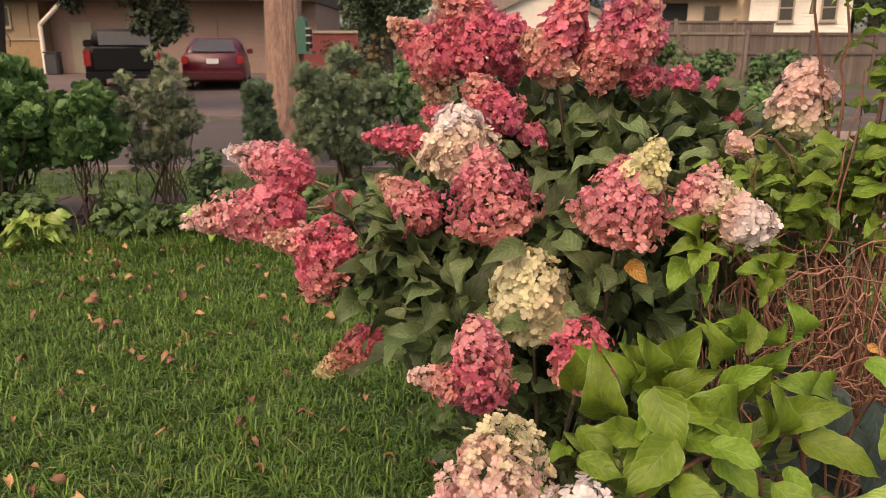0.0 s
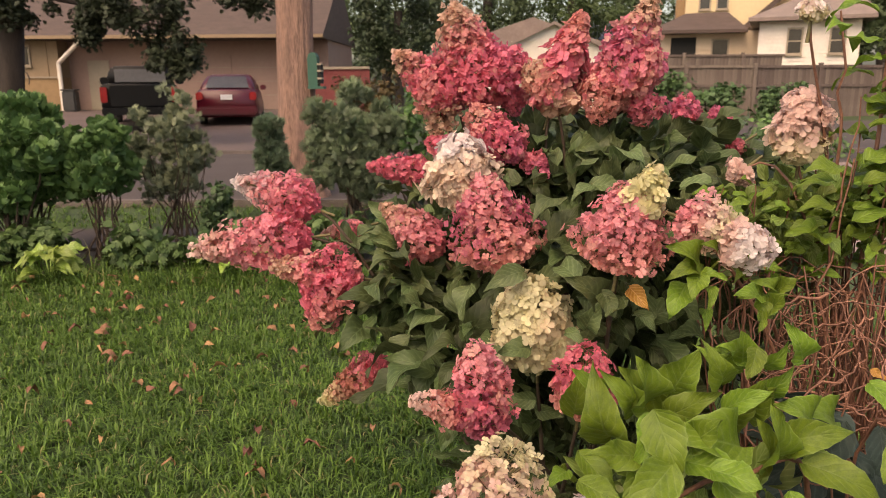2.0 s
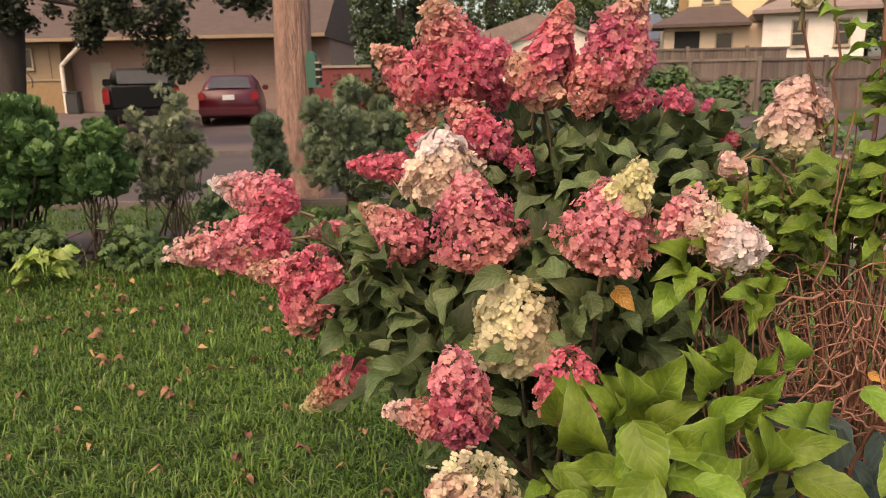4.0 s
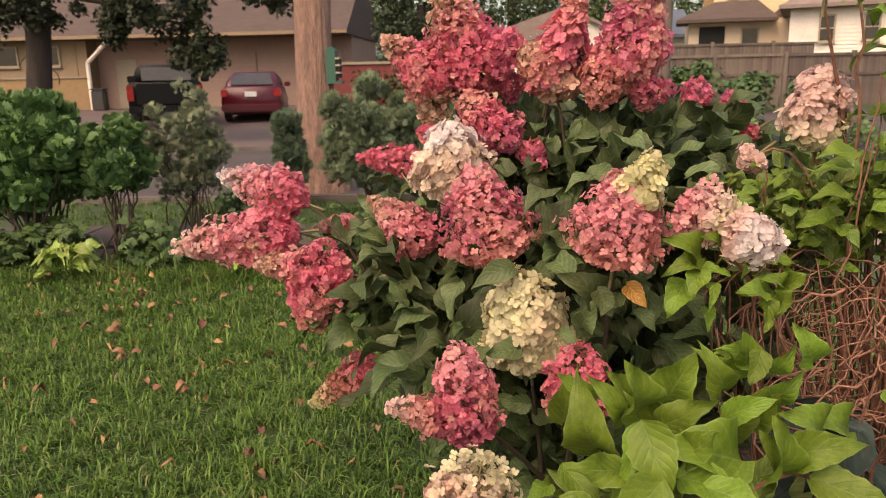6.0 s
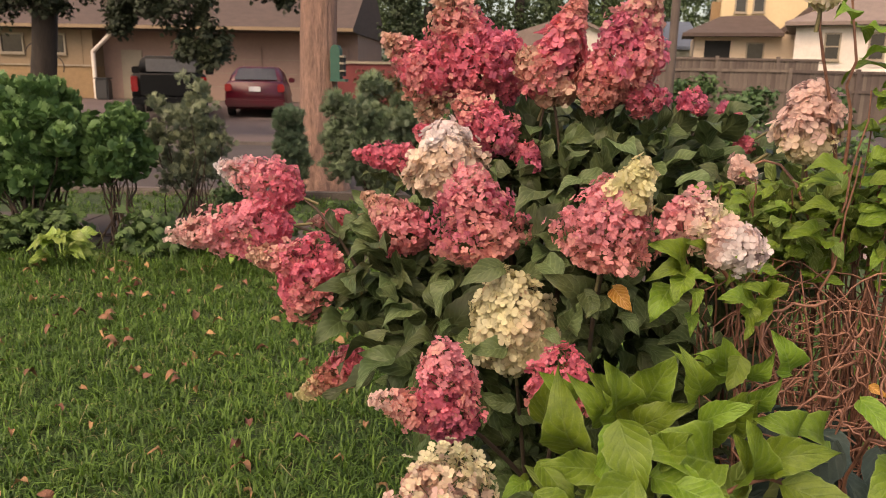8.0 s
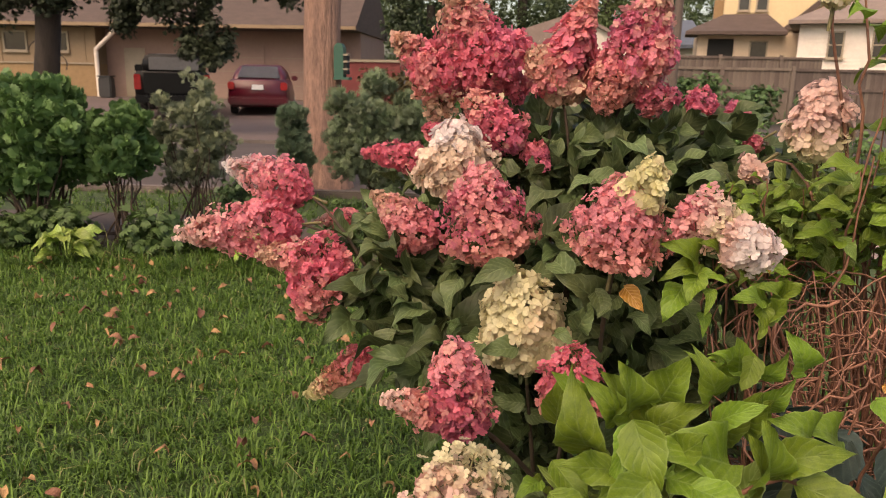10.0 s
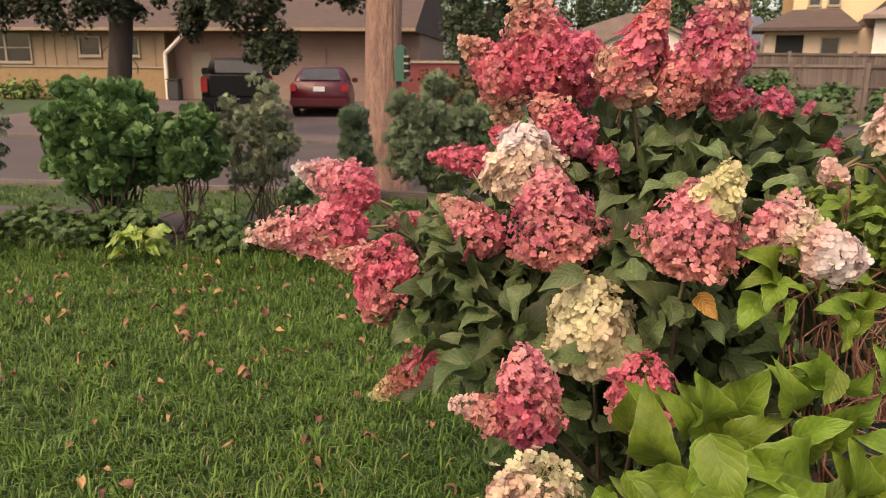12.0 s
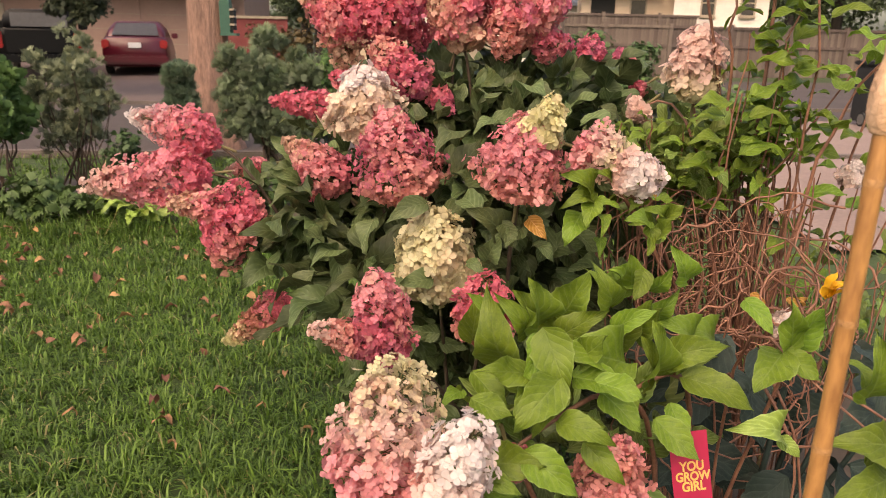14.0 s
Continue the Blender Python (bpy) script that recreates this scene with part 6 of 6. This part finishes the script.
leaf(shrub_right, M_LIME, (0.685, 1.260, 1.074), (0.40, -0.69, 0.60), (-0.36, -0.75, 0.65), 0.061, 5)
leaf(shrub_right, M_LIME, (0.680, 1.260, 1.057), (-0.56, -0.72, -0.41), (0.14, -0.75, 0.65), 0.059, 2)
leaf(shrub_right, M_LIME, (0.582, 1.320, 1.022), (-0.13, -0.85, -0.51), (-0.07, -0.75, 0.65), 0.050, 7)
leaf(shrub_pink, M_LEAF, (0.415, 1.440, 0.997), (-0.72, -0.36, 0.59), (-0.36, -0.75, 0.65), 0.117, 3)
leaf(shrub_pink, M_LEAF, (0.473, 1.420, 0.981), (0.61, -0.68, -0.41), (0.14, -0.75, 0.65), 0.062, 0)
leaf(shrub_pink, M_LEAF, (0.404, 1.420, 1.029), (0.35, -0.64, -0.69), (-0.07, -0.75, 0.65), 0.066, 5)
leaf(shrub_pink, M_LEAF, (0.447, 1.420, 1.018), (-0.63, -0.64, -0.44), (-0.29, -0.75, 0.65), 0.066, 2)
leaf(shrub_pink, M_LEAF, (0.247, 1.470, 1.058), (-0.86, -0.43, -0.28), (0.21, -0.75, 0.65), 0.099, 7)
leaf(shrub_pink, M_LEAF, (0.381, 1.570, 1.080), (-0.80, -0.46, 0.38), (0.00, -0.75, 0.65), 0.092, 4)
leaf(shrub_pink, M_LEAF, (0.191, 1.440, 0.903), (-0.43, -0.75, -0.51), (-0.21, -0.75, 0.65), 0.057, 1)
leaf(shrub_pink, M_LEAF, (0.260, 1.420, 0.908), (-0.86, -0.51, 0.05), (0.29, -0.75, 0.65), 0.084, 6)
leaf(shrub_pink, M_LEAF, (0.377, 1.440, 0.942), (0.25, -0.50, 0.83), (0.07, -0.75, 0.65), 0.085, 3)
leaf(shrub_pink, M_LEAF, (0.332, 1.420, 0.940), (0.63, -0.76, -0.17), (-0.14, -0.75, 0.65), 0.056, 0)
leaf(shrub_pink, M_LEAF, (0.409, 1.620, 1.222), (0.83, -0.55, 0.05), (-0.36, -0.75, 0.65), 0.077, 5)
leaf(shrub_pink, M_LEAF, (0.544, 1.440, 1.198), (0.10, -0.81, 0.57), (0.14, -0.75, 0.65), 0.052, 2)


# ---- squash plant with blue-green leaves ----
squash = thing("squash_plant", (0.95, 1.3, 0), "squash plant with broad dark blue-green leaves and a yellow flower", "plant")
RQ = np.random.default_rng(171)
for i in range(44):
    c = (RQ.uniform(0.74, 1.25), RQ.uniform(1.12, 1.5), RQ.uniform(0.42, 0.88))
    leaf(squash, M_BLUE, c, (RQ.normal(0, 1), RQ.normal(-0.3, 0.6), -0.5), (RQ.normal(0, 0.3), -0.8, 0.7), RQ.uniform(0.11, 0.17), k=i % 8)
for i in range(9):
    v, f = tube_arrays(bent((0.95 + RQ.normal(0, 0.04), 1.3, -0.02), (RQ.uniform(0.75, 1.2), RQ.uniform(1.15, 1.45), RQ.uniform(0.5, 0.8)), 0.05), np.full(7, 0.006))
    link_mesh("leaf_stalk", raw_mesh("leaf_stalk", v, f, smooth=True), M_BLUE, squash)
bun = Bundle()
for i in range(5):
    lv, lf, luv = LEAF_SHAPES[i]
    m = np.array(leaf_pose((0.965, 1.15, 0.955), (0.55 + 0.5 * math.cos(i * 1.257), -0.3 + 0.5 * math.sin(i * 1.257), 0.55), (0, 0, 1), 0.05))
    bun.add(lv @ m[:3, :3].T + m[:3, 3], lf, luv)
bun.make("flower", M_YFLOWER, squash, "yellow trumpet flower")
pale_fl = thing("white_flowering_plant", (1.02, 1.4, 0), "small plant with pale white blossoms among the twigs", "plant")
v, f = tube_arrays(bent((1.02, 1.4, -0.02), (1.0, 1.32, 0.83), 0.02), np.full(7, 0.003))
link_mesh("stem", raw_mesh("stem", v, f, smooth=True), M_STALK, pale_fl)
flower_head(pale_fl, (1.005, 1.33, 0.81), (0.995, 1.30, 0.86), 0.035, WHITE, WHITE, BLUSH, "small white blossom cluster")
flower_head(pale_fl, (1.20, 1.50, 1.10), (1.21, 1.48, 1.15), 0.03, WHITE, WHITE, BLUSH, "small white blossom cluster")

# ---- bamboo stake ----
stake = thing("bamboo_stake", (0.64, 0.6, 0), "thick orange-brown bamboo stake pushed into the bed", "stake")


def cane_point(z):
    return np.array([0.6215 + 0.006 * (z - 0.9) / 0.4, 0.6, z])


ring_z = [-0.03]
while ring_z[-1] < 1.31:
    ring_z.append(ring_z[-1] + 0.145)
for z0, z1 in zip(ring_z, ring_z[1:]):
    zs = np.array([z0, z0 + 0.004, z0 + 0.02, (z0 + z1) / 2, z1 - 0.02, z1 - 0.004, z1])
    v, f = tube_arrays(np.array([cane_point(z) for z in zs]), np.array([0.0100, 0.0098, 0.0094, 0.0093, 0.0094, 0.0098, 0.0100]), 18)
    link_mesh("cane_section", raw_mesh("cane_section", v, f, smooth=True), M_BAMBOO, stake)
    v, f = tube_arrays(np.array([cane_point(z) for z in (z1 - 0.004, z1, z1 + 0.004)]), np.array([0.0100, 0.0104, 0.0100]), 18)
    link_mesh("node_ring", raw_mesh("node_ring", v, f, smooth=True), M_NODE, stake)
v, f = [], []
for i in range(25):
    z = 1.322 + 0.22 * i / 24
    for k in range(22):
        a = 2 * np.pi * k / 22
        r = (0.0145 + 0.004 * np.sin(i * 0.55)) * (1 + 0.28 * noise.noise(Vector((np.cos(a) * 2, np.sin(a) * 2, z * 28)))) * (1 if i else 0.8)
        c = cane_point(z)
        v.append((c[0] + r * np.cos(a), c[1] + r * np.sin(a), z))
for i in range(24):
    for k in range(22):
        f.append((i * 22 + k, i * 22 + (k + 1) % 22, (i + 1) * 22 + (k + 1) % 22, (i + 1) * 22 + k))
link_mesh("fibre_wrap", raw_mesh("fibre_wrap", v, f, smooth=True), M_STRAW, stake, "lumpy pale fibre wrapped round the top")

# ---- garden card ----
card = thing("plant_marker", (0.638, 0.925, 0.6), "crimson plant marker card with gold lettering", "sign")
TILT = Matrix.Translation((0.638, 0.92, 0.745)) @ Matrix.Rotation(radians(-6), 4, "Y") @ Matrix.Rotation(radians(-14), 4, "X")
bm = box(bmesh.new(), -0.031, 0.031, -0.0008, 0.0008, -0.075, 0.068, bevel=0.0004)
bm.transform(TILT)
part("card", bm, M_SIGN, card)
bm = box(bmesh.new(), -0.004, 0.004, 0.0012, 0.004, -0.76, 0.0)
bm.transform(TILT)
part("stick", bm, M_STEM, card)
for word, z, s in (("YOU", 0.006, 0.0185), ("GROW", -0.010, 0.0175), ("GIRL", -0.0265, 0.0185)):
    cu = bpy.data.curves.new("lettering", "FONT")
    cu.body, cu.size, cu.align_x, cu.extrude, cu.offset = word, s * 1.15, "CENTER", 0.0004, 0.0006
    cu.materials.append(M_GOLD)
    tx = new("lettering", cu)
    attach(tx, card)
    tx.matrix_basis = TILT @ Matrix.Translation((0.002, -0.0016, z)) @ Matrix.Rotation(radians(90), 4, "X") @ Matrix.Diagonal((0.86, 1, 1, 1))
